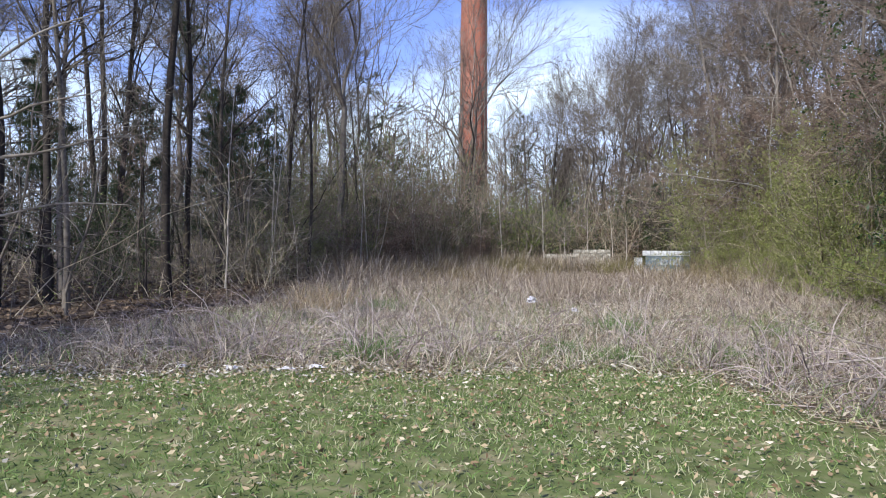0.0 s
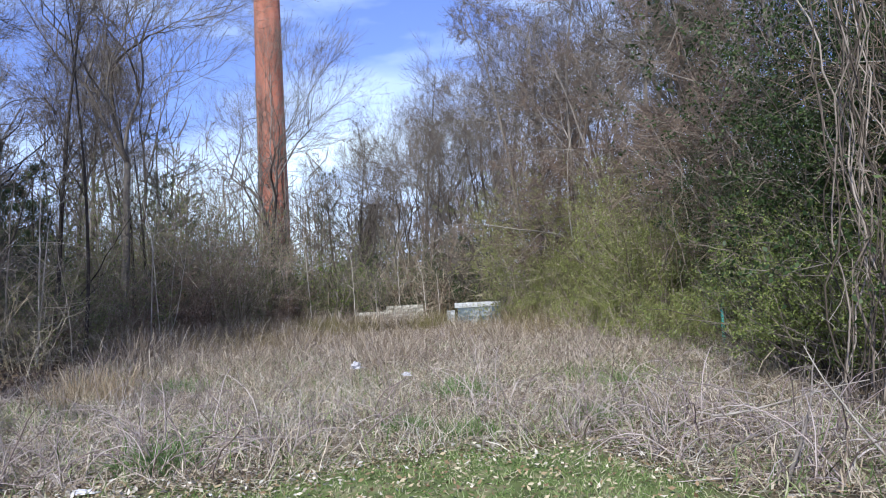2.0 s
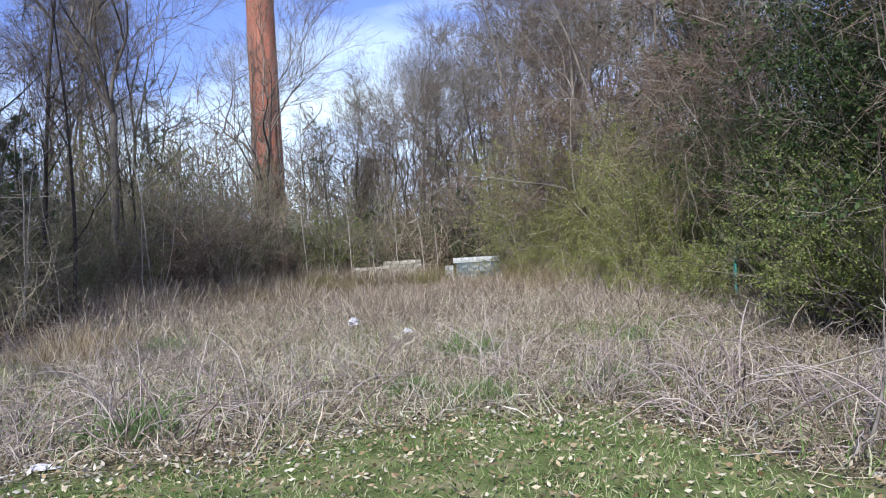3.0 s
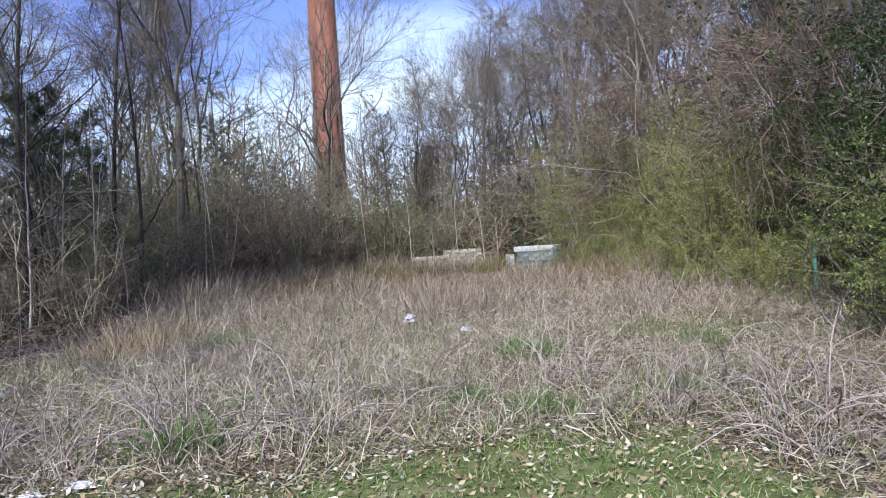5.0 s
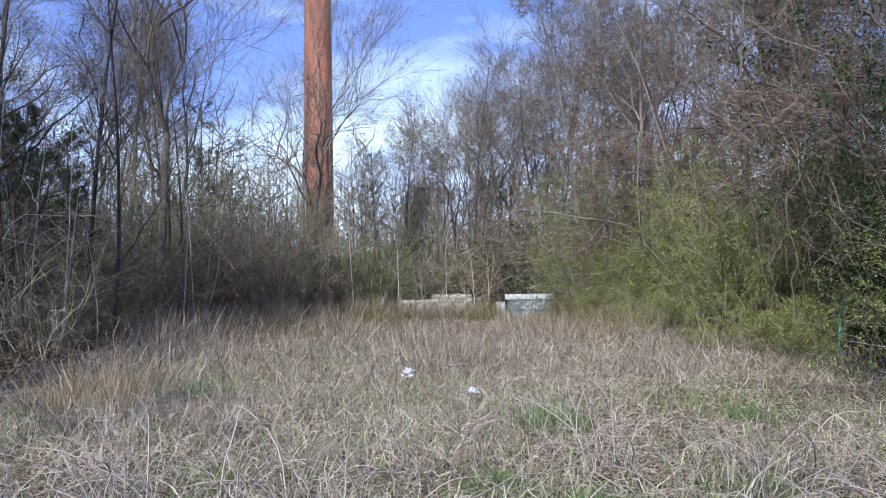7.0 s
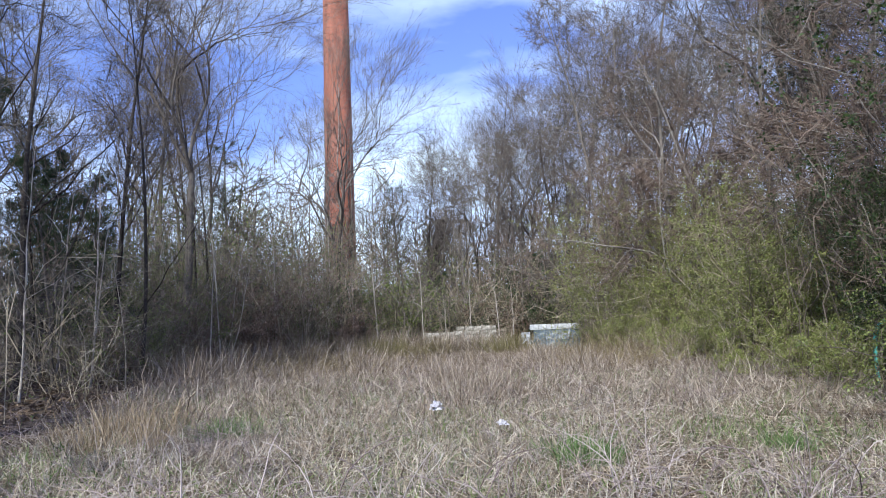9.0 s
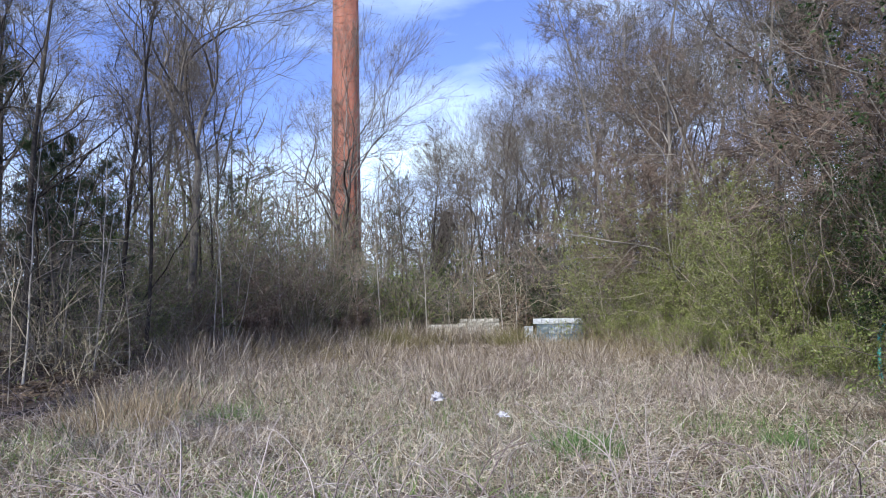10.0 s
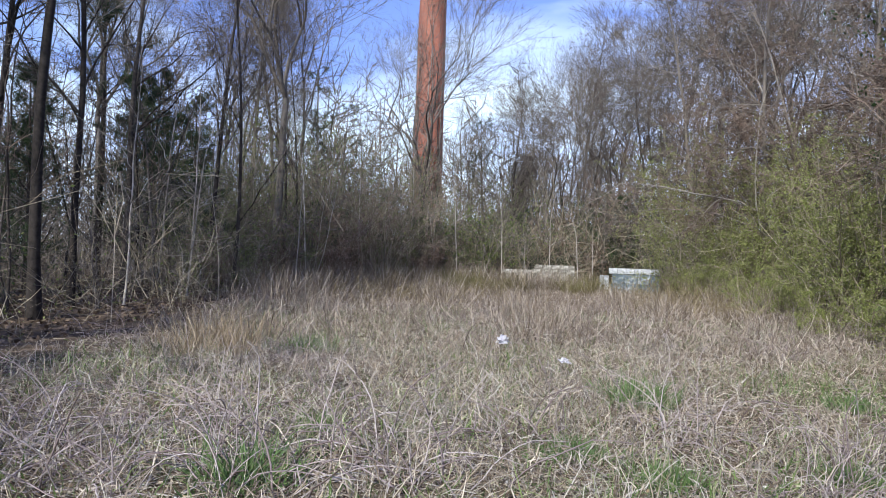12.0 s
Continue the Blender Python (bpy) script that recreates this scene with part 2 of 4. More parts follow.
def leaves(rng, c, size, flat=0.0):
    """Small folded leaves at the points c; flat: how far they lie level."""
    n = len(c)
    a = unit(rng.normal(size=(n, 3)) * np.array([1, 1, 1 - flat]))
    b = unit(np.cross(a, unit(rng.normal(size=(n, 3)) * (1 - flat) + np.array([0, 0, flat + 0.01]))))
    s = (size * rng.uniform(0.6, 1.4, n))[:, None]
    up = np.cross(a, b)
    fold = up * s * rng.uniform(0.05, 0.4, (n, 1))
    v = np.stack([c - a * s, c + b * s * 0.5 + fold, c + a * s, c - b * s * 0.5 + fold], 1)
    i = np.arange(n)[:, None] * 4
    return v.reshape(-1, 3), np.concatenate([i, i + 1, i + 2, i + 3], 1)


def lines(rng, base, way, length, k, wander=0.15, lift=0.0):
    """n wandering lines of k points from base along way; lift bends them up (or down)."""
    n = len(base)
    d, p, out_p = unit(way), base.copy(), [base.copy()]
    step = (np.broadcast_to(length, (n,)) / (k - 1))[:, None]
    for _ in range(k - 1):
        d = unit(d + rng.normal(size=(n, 3)) * wander + np.array([0, 0, lift]))
        p = p + d * step
        out_p.append(p.copy())
    return np.stack(out_p, 1)


def sprout(rng, p, r, n_each, u0, u1, angle, ratio, k, wander, lift, thin=0.55, tip=0.3, fall=0.6, least=0.0):
    """Branches out of the lines p (n, k, 3) with radii r: n_each apiece between the shares u0 and u1 of their length."""
    n, kk, _ = p.shape
    u = rng.uniform(u0, u1, (n, n_each))
    x = u * (kk - 1)
    i = np.minimum(x.astype(int), kk - 2)
    f = (x - i)[..., None]
    row = np.arange(n)[:, None]
    base = (p[row, i] * (1 - f) + p[row, i + 1] * f).reshape(-1, 3)
    tang = unit(p[row, i + 1] - p[row, i]).reshape(-1, 3)
    rad = (r[row, i] * (1 - f[..., 0]) + r[row, i + 1] * f[..., 0]).reshape(-1)
    ln = np.linalg.norm(np.diff(p, axis=1), axis=2).sum(1)
    perp = unit(np.cross(tang, rng.normal(size=tang.shape)))
    a = np.radians(angle) * rng.uniform(0.6, 1.3, (len(base), 1))
    way = tang * np.cos(a) + perp * np.sin(a)
    length = (np.repeat(ln, n_each) * ratio * (1 - fall * u.reshape(-1)) * rng.uniform(0.6, 1.3, len(base)))
    q = lines(rng, base, way, length, k, wander, lift)
    rr = np.maximum(rad * thin, least)[:, None] * np.linspace(1, tip, k)[None, :]
    return q, rr


def part(name, me, parent, label="", kind=""):
    ob = new(name, me)
    ob.parent = parent
    return tagged(ob, label, kind=kind)


def thing(name, label, category, group="", kind="", place=None, me=None):
    ob = new(name, me)
    if place is not None:
        ob.matrix_basis = place
    return tagged(ob, label, category, group, kind)


def height(x, y):
    """The lie of the land: level lawn, a slight rise towards the ruins."""
    x, y = np.asarray(x, float), np.asarray(y, float)
    rise = np.clip((y + 30) / 30, 0, 1)
    return 0.28 * rise * rise * (3 - 2 * rise) + 0.02 * np.sin(x * 1.7 + 0.4 * y) * np.cos(y * 1.3 - 0.6 * x) + 0.015 * np.sin(3.9 * x + 1.1) * np.sin(4.3 * y)


def lawn_edge(x):
    """How far the mown grass reaches in y."""
    x = np.asarray(x, float)
    e = np.interp(x, [-14, -5, -3.5, -1.5, 0, 1.2, 2.2, 2.6, 3.0, 4.0, 9.0], [-36.8, -34.8, -34.1, -33.45, -33.0, -32.6, -32.2, -33.3, -34.7, -36.0, -37.8])
    return e + 0.18 * np.sin(2.3 * x) + 0.12 * np.sin(5.7 * x + 1) + 0.07 * np.sin(13 * x)


def field_west(y):
    return np.interp(y, [-36, -30, -25, -18, -8, 0, 8], [-9.0, -8.5, -8.5, -10.0, -11.0, -9.0, -8.0])


def weeds_west(y):
    """Where the weeds give way to the bare shaded floor of the west wood."""
    return np.interp(y, [-36, -30, -25, -20, -16, -8, 0, 8], [-6.8, -6.2, -6.3, -7.8, -9.2, -10.6, -9.0, -8.0])


def field_east(y):
    return np.interp(y, [-36, -32, -29, -24, -18, -8, 0, 8], [4.6, 4.6, 4.8, 6.6, 7.2, 6.5, 5.5, 5.0])


# ---- ground ----
def ground():
    g = np.sinh(np.linspace(-1, 1, 171) * 6.2)
    gx = g / g[-1] * 420
    gy = g / g[-1] * 420 - 31
    X, Y = np.meshgrid(gx, gy, indexing="ij")
    v = np.stack([X, Y, height(X, Y)], -1).reshape(-1, 3)
    n = len(gx)
    i = (np.arange(n - 1)[:, None] * n + np.arange(n - 1)[None, :]).ravel()
    f = np.stack([i, i + n, i + n + 1, i + 1], 1)
    m = bpy.data.materials.new("earth_and_turf")
    m.use_nodes = True
    nn, l = m.node_tree.nodes, m.node_tree.links
    bsdf = nn["Principled BSDF"]
    bsdf.inputs["Roughness"].default_value = 0.95
    bsdf.inputs["Specular IOR Level"].default_value = 0.15
    tc = nn.new("ShaderNodeTexCoord")

    def ramp_noise(scale, stops):
        no = nn.new("ShaderNodeTexNoise")
        no.inputs["Scale"].default_value, no.inputs["Detail"].default_value = scale, 10
        l.new(tc.outputs["Object"], no.inputs["Vector"])
        cr = nn.new("ShaderNodeValToRGB")
        for j, c in enumerate(stops):
            el = cr.color_ramp.elements[j] if j < 2 else cr.color_ramp.elements.new(0.5)
            el.position, el.color = 0.3 + 0.4 * j / (len(stops) - 1), (*c, 1)
        l.new(no.outputs["Fac"], cr.inputs["Fac"])
        return no, cr

    no1, turf = ramp_noise(3.5, [(0.085, 0.09, 0.038), (0.13, 0.16, 0.055), (0.25, 0.215, 0.125)])
    no2, thatch = ramp_noise(5.0, [(0.045, 0.033, 0.022), (0.11, 0.08, 0.053), (0.21, 0.158, 0.11)])
    mask = nn.new("ShaderNodeAttribute")
    mask.attribute_name = "turf"
    mx = nn.new("ShaderNodeMix")
    mx.data_type = "RGBA"
    l.new(mask.outputs["Fac"], mx.inputs["Factor"])
    l.new(thatch.outputs["Color"], mx.inputs["A"])
    l.new(turf.outputs["Color"], mx.inputs["B"])
    l.new(mx.outputs["Result"], bsdf.inputs["Base Color"])
    b = nn.new("ShaderNodeBump")
    b.inputs["Strength"].default_value, b.inputs["Distance"].default_value = 0.6, 0.05
    l.new(no2.outputs["Fac"], b.inputs["Height"])
    l.new(b.outputs["Normal"], bsdf.inputs["Normal"])
    me = poly_mesh("ground", v, f, m, True)
    at = me.attributes.new("turf", "FLOAT", "POINT")
    d = lawn_edge(v[:, 0]) - v[:, 1]
    at.data.foreach_set("value", np.clip(0.5 + d / 0.5, 0, 1).astype(np.float32))
    return thing("ground", "mown lawn running into an overgrown field", "ground", kind="structure", me=me)


ground()


# ---- lawn, dead grass, litter ----
def lawn_grass():
    rng = np.random.default_rng(3)
    n = 200000
    x, y = rng.uniform(-10, 6, n), -31.0 - np.minimum(np.abs(rng.normal(0, 4.6, n)), 14)
    keep = y < lawn_edge(x) + rng.normal(0.1, 0.5, n)
    x, y = x[keep], y[keep]
    patch = 0.5 + 0.5 * np.sin(x * 1.9 + 1.3 * np.sin(y * 1.4)) * np.sin(y * 2.1 + 0.7 * x)
    keep = rng.uniform(0, 1, len(x)) < 0.35 + 0.65 * patch
    x, y = x[keep], y[keep]
    n = len(x)
    base = np.stack([x, y, height(x, y)], 1)
    way = rng.normal(size=(n, 3)) * 0.75 + np.array([0, 0, 0.8])
    way[:, 2] = np.abs(way[:, 2])
    p = lines(rng, base, way, rng.uniform(0.025, 0.075, n), 3, 0.25, -0.1)
    w = rng.uniform(0.0025, 0.005, n)[:, None] * np.array([[1, 0.85, 0.12]])
    side = unit(np.cross(way, rng.normal(size=(n, 3))))
    v, f = ribbons(p, w, side)
    thing("lawn_grass", "short green lawn grass with worn patches", "grass", kind="stuff", me=poly_mesh("lawn_grass", v, f, GRASS))


def fallen_leaves():
    rng = np.random.default_rng(5)
    n = 19000
    x, y = rng.uniform(-10, 6, n), -31 - np.minimum(np.abs(rng.normal(0, 5, n)), 15)
    keep = y < lawn_edge(x) + 0.5
    x, y = x[keep], y[keep]
    # a drift of pale leaves along the edge of the lawn
    xe = np.minimum(rng.uniform(-7, 3.0, 2200), rng.uniform(-7, 4.5, 2200))
    ye = lawn_edge(xe) + rng.normal(-0.05, 0.38, 2200)
    drift = np.stack([xe, ye, height(xe, ye) + rng.uniform(0.015, 0.07, len(xe))], 1)
    thing("leaf_drift", "drift of curled pale grey leaves along the lawn's edge", "leaves", kind="stuff", me=poly_mesh("leaf_drift", *leaves(rng, drift, 0.023, 0.55), FALLEN_PALE))
    c = np.stack([x, y, height(x, y) + rng.uniform(0.015, 0.06, len(x))], 1)
    v, f = leaves(rng, c, 0.023, 0.65)
    thing("fallen_leaves", "dry pale fallen leaves scattered over the lawn", "leaves", kind="stuff", me=poly_mesh("fallen_leaves", v, f, FALLEN))


def field_points(rng, n, y0, y1):
    y = rng.uniform(y0, y1, n)
    a, b = weeds_west(y) - rng.exponential(0.5, n), field_east(y) + 1.3
    x = a + (b - a) * rng.uniform(0, 1, n)
    keep = y > lawn_edge(x) + rng.normal(0.08, 0.16, n)
    return x[keep], y[keep]


def dead_grass(name, label, seed, n, y0, y1, k, mat, tall, lean, width, patch_phase=0.0, share=1.0, crook=0.5, middle=0.0, far=0.42):
    """middle: how far the growth keeps to the open middle of the field (below zero: to its sides); it also tones the
    field light or dark.
    """
    rng = np.random.default_rng(seed)
    x, y = field_points(rng, n, y0, y1)
    patch = 0.5 + 0.5 * np.sin(0.9 * x + 1.7 * np.sin(0.6 * y + patch_phase) + patch_phase) * np.sin(0.8 * y - 0.5 * x)
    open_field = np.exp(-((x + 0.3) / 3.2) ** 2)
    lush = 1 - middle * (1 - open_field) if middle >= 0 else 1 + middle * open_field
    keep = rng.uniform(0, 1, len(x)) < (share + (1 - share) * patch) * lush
    x, y, patch = x[keep], y[keep], patch[keep]
    n = len(x)
    base = np.stack([x, y, height(x, y) - 0.01], 1)
    way = rng.normal(size=(n, 3)) * lean + np.array([0.05, 0, 1.0])
    way[:, 2] = np.abs(way[:, 2]) + 0.1
    p = lines(rng, base, way, tall * rng.uniform(0.4, 1.25, n) * (0.7 + 0.5 * patch) * np.interp(y, [-18, -9, -3], [1, 0.5 + 0.5 * far, far]), k, crook, -0.14)
    p[..., 2] = np.maximum(p[..., 2], height(p[..., 0], p[..., 1]) + 0.01)
    w = (width * rng.uniform(0.5, 1.3, n))[:, None] * np.linspace(1, 0.35, k)[None, :]
    side = unit(np.cross(way, rng.normal(size=(n, 3))))
    v, f = ribbons(p, w, side)
    thing(name, label, "grass", kind="stuff", me=poly_mesh(name, v, f, mat))


lawn_grass()
fallen_leaves()
# Brown sides and a paler middle also put the field's shading into its colours.
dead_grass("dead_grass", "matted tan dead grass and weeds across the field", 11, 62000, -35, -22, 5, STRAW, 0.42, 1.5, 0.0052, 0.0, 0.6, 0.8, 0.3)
dead_grass("dead_grass", "tan and pinkish dead grass further up the field", 12, 46000, -24, 3, 4, STRAW_BROWN, 0.62, 0.95, 0.0095, 0.5, 0.5)
dead_grass("brown_weeds", "brown dead weeds along the sides of the field, also darkening them", 17, 30000, -35, -18, 5, STRAW_BROWN, 0.5, 0.9, 0.0062, 0.9, 0.4, 0.65, -0.75)
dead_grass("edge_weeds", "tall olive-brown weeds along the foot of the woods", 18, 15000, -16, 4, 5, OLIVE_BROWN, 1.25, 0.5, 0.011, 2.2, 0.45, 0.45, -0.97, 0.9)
dead_grass("tall_weeds", "tall brown dead weeds standing above the field", 15, 10000, -26, 3, 5, STRAW_BROWN, 1.05, 0.45, 0.009, 1.2, 0.05)
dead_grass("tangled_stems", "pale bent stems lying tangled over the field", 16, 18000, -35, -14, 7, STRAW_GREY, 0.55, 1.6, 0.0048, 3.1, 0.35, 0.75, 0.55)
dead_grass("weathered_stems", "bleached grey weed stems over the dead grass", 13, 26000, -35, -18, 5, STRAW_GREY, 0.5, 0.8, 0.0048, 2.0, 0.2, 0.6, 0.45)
dead_grass("field_grass", "green grass coming up through the dead stems", 14, 46000, -35, -16, 4, GRASS, 0.28, 0.5, 0.006, 4.0, 0.05)


# ---- brambles and tufts ----
def bramble(seed, canes, reach, tall, thick=1.0):
    rng = np.random.default_rng(seed)
    base = np.concatenate([rng.normal(0, reach * 0.3, (canes, 2)), np.zeros((canes, 1))], 1)
    az = rng.uniform(0, 2 * np.pi, canes)
    el = rng.uniform(0.5, 1.45, canes)
    way = np.stack([np.cos(az) * np.cos(el), np.sin(az) * np.cos(el), np.sin(el)], 1)
    p = lines(rng, base, way, tall * rng.uniform(0.8, 2.0, canes), 9, 0.13, -0.17)
    p[..., 2] = np.maximum(p[..., 2], 0.02)
    r = thick * rng.uniform(0.003, 0.0065, canes)[:, None] * np.linspace(1, 0.4, 9)[None, :]
    q, rq = sprout(rng, p, r, 3, 0.3, 0.95, 50, 0.3, 4, 0.2, -0.05, 0.7)
    q[..., 2] = np.maximum(q[..., 2], 0.02)
    return poly_mesh("canes", *joined(tubes(p, r, 3), tubes(q, rq, 3)), CANE)


BRAMBLES = [bramble(20 + i, c, r, h) for i, (c, r, h) in enumerate([(34, 0.7, 0.75), (26, 0.5, 0.6), (44, 0.9, 0.9)])]
STOUT = [bramble(26 + i, c, r, h, 1.45) for i, (c, r, h) in enumerate([(26, 0.6, 0.6), (20, 0.5, 0.5), (30, 0.7, 0.65)])]
rng = np.random.default_rng(31)
spots = [(2.9, -33.1), (3.5, -34.2), (3.9, -33.3), (3.3, -32.2), (4.4, -32.6), (4.5, -34.9), (4.35, -34.75), (3.7, -31.2), (2.8, -31.0), (4.3, -30.6),
         (-1.9, -32.1), (-2.9, -32.5), (-1.2, -31.4), (-3.7, -32.2), (-2.4, -31.0), (-4.6, -32.7), (0.3, -30.7), (1.6, -30.4), (-1.5, -32.6), (-2.3, -32.9), (-3.3, -33.0), (-0.5, -32.2), (-4.2, -33.4), (2.2, -32.0)]
for _ in range(46):
    yy = rng.uniform(-32, -12)
    spots.append((rng.uniform(field_west(yy) + 0.5, field_east(yy) - 0.3), yy))
for i, (bx, by) in enumerate(spots):
    thing("bramble_bush", "tangled bare bramble canes arching over dead grass", "bramble", "brambles in the field",
          place=pose(bx, by, float(height(bx, by)), 0, 0, rng.uniform(0, 360)) @ Matrix.Scale(rng.uniform(0.75, 1.1) if i < 24 else rng.uniform(0.5, 0.85), 4), me=STOUT[i % 3] if i < 24 else BRAMBLES[i % 2])


def tuft(name, seed, n, spread, tall, mat, lean=0.35, width=0.005):
    rng = np.random.default_rng(seed)
    base = np.concatenate([rng.normal(0, spread, (n, 2)), np.zeros((n, 1))], 1)
    way = rng.normal(size=(n, 3)) * lean + np.array([0, 0, 1.0])
    way[:, :2] += base[:, :2] / spread * 0.2
    p = lines(rng, base, way, tall * rng.uniform(0.5, 1.2, n), 5, 0.12, -0.06)
    w = (width * rng.uniform(0.6, 1.3, n))[:, None] * np.array([[0.8, 1, 0.9, 0.6, 0.1]])
    return poly_mesh(name, *ribbons(p, w, unit(np.cross(way, rng.normal(size=(n, 3))))), mat)


green_tuft = tuft("blades", 41, 420, 0.24, 0.42, TUFT, 0.6, 0.009)
for tx, ty, s in [(1.28, -28.4, 0.8), (1.45, -28.6, 0.55), (0.58, -31.0, 0.5), (-3.7, -25.9, 0.8), (-1.6, -32.4, 0.75), (-1.65, -30.8, 0.4), (3.7, -28.0, 0.5), (1.3, -31.6, 0.5), (2.6, -31.2, 0.45)]:
    thing("grass_tuft", "tuft of long fresh green grass in the dead field", "grass tuft", "green tufts",
          place=pose(tx, ty, float(height(tx, ty)) - 0.01, 0, 0, tx * 77) @ Matrix.Scale(s, 4), me=green_tuft)
gold_tuft = tuft("blades", 42, 110, 0.24, 0.8, GOLD, 0.24, 0.005)
for tx, ty, s in [(-5.2, -27.0, 0.8), (-4.7, -26.4, 0.85), (-5.3, -26.2, 0.9), (-4.5, -26.8, 0.65), (-5.6, -25.7, 0.8), (-4.9, -25.4, 0.85), (-6.2, -26.2, 0.5)]:
    thing("broomsedge_clump", "upright clump of golden dry broomsedge", "grass clump", "golden grass clumps",
          place=pose(tx, ty, float(height(tx, ty)) - 0.01, 0, 0, ty * 91) @ Matrix.Scale(s, 4), me=gold_tuft)
yellow_tuft = tuft("stems", 43, 500, 0.5, 1.1, OLIVE, 0.3, 0.010)
for tx, ty, s in [(0.9, -2.5, 0.95), (-4.6, -3.0, 0.9), (-6.2, -2.0, 1.0), (-7.6, -3.5, 0.9), (-2.6, -1.5, 0.75), (-0.4, -1.2, 0.65), (-5.4, -5.0, 0.8), (5.4, -1.8, 0.6)]:
    thing("weed_clump", "yellow-green clump of tall spring weeds", "weeds", "weed clumps",
          place=pose(tx, ty, float(height(tx, ty)) - 0.01, 0, 0, ty * 91) @ Matrix.Scale(s, 4), me=yellow_tuft)


brown_tuft = tuft("stems", 44, 260, 0.4, 1.15, STRAW_BROWN, 0.3, 0.010)
for i, (tx, ty, s) in enumerate([(-3.3, -1.0, 0.95), (-2.4, -1.4, 1.0), (-1.4, -0.9, 1.0), (-0.5, -1.6, 0.95), (0.4, -0.9, 0.9), (-4.4, -0.6, 1.2), (-5.6, -1.6, 1.1), (-6.8, -4.0, 1.1), (-7.8, -6.5, 1.1), (-8.6, -9.0, 1.0),
                                 (-8.8, -12.5, 1.1), (-8.6, -16.0, 1.0), (5.4, -2.5, 1.0), (5.9, -8.5, 0.9), (6.5, -12.5, 0.9), (-1.0, -18.5, 0.7), (0.2, -21.0, 0.65), (-0.3, -23.2, 0.6), (3.0, -15.5, 0.7), (-3.6, -14.0, 0.8), (1.8, -11.0, 0.7), (-5.0, -10.5, 0.9)]):
    thing("weed_clump", "clump of tall brown dead weeds", "weeds", "brown weed clumps",
          place=pose(tx, ty, float(height(tx, ty)) - 0.01, 0, 0, i * 71) @ Matrix.Scale(s, 4), me=brown_tuft)


# ---- bare trees ----
def blades(rng, p, r):
    return ribbons(p, r * 1.25, unit(np.cross(p[:, -1] - p[:, 0], rng.normal(size=(len(p), 3)))))


def tree_meshes(seed, tall, girth, limbs, low, spread, bark, twig, forks=1, many=(8, 7, 5), bow=0.05, wide=58, lift=0.045, least=0.006, round_twigs=False):
    """Trunk mesh (trunk and limbs) and crown mesh (branches and twigs) of one leafless tree."""
    rng = np.random.default_rng(seed)
    base = np.zeros((forks, 3))
    base[:, :2] = rng.normal(0, girth * 0.8, (forks, 2)) * (forks > 1)
    way = np.array([[0, 0, 1.0]]) + rng.normal(0, 0.05 if forks == 1 else 0.09, (forks, 3)) * np.array([1, 1, 0])
    p0 = lines(rng, base, way, tall * rng.uniform(0.82, 1.0, forks) if forks > 1 else np.array([tall]), 13, bow, 0.03)
    r0 = girth * (1.0 if forks == 1 else 0.75) * (np.linspace(1, 0.1, 13) ** 0.9)[None, :] * np.ones((forks, 1))
    r0[:, 0] *= 1.35
    p1, r1 = sprout(rng, p0, r0, limbs, low, 0.97, wide, spread, 7, 0.22, lift, 0.5, 0.22, 0.5, 0.012)
    p2, r2 = sprout(rng, p1, r1, many[0], 0.15, 1.0, 48, 0.5, 4, 0.2, lift, 0.5, 0.3, 0.45, least * 1.3)
    p3, r3 = sprout(rng, p2, r2, many[1], 0.1, 1.0, 48, 0.6, 3, 0.24, 0.04, 0.6, 0.4, 0.4, least)
    p4, r4 = sprout(rng, p3, r3, many[2], 0.1, 1.0, 48, 0.8, 2, 0.1, 0.04, 0.7, 0.4, 0.3, least * 0.75)
    stout = [tubes(p0, r0, 8), tubes(p1, r1, 4)] + ([tubes(p2, r2 * 1.25, 3)] if round_twigs else [])
    trunk = poly_mesh("trunk", *joined(*stout), bark, True)
    crown = poly_mesh("crown", *joined(*([] if round_twigs else [blades(rng, p2, r2)]), blades(rng, p3, r3), blades(rng, p4, r4)), twig)
    return trunk, crown


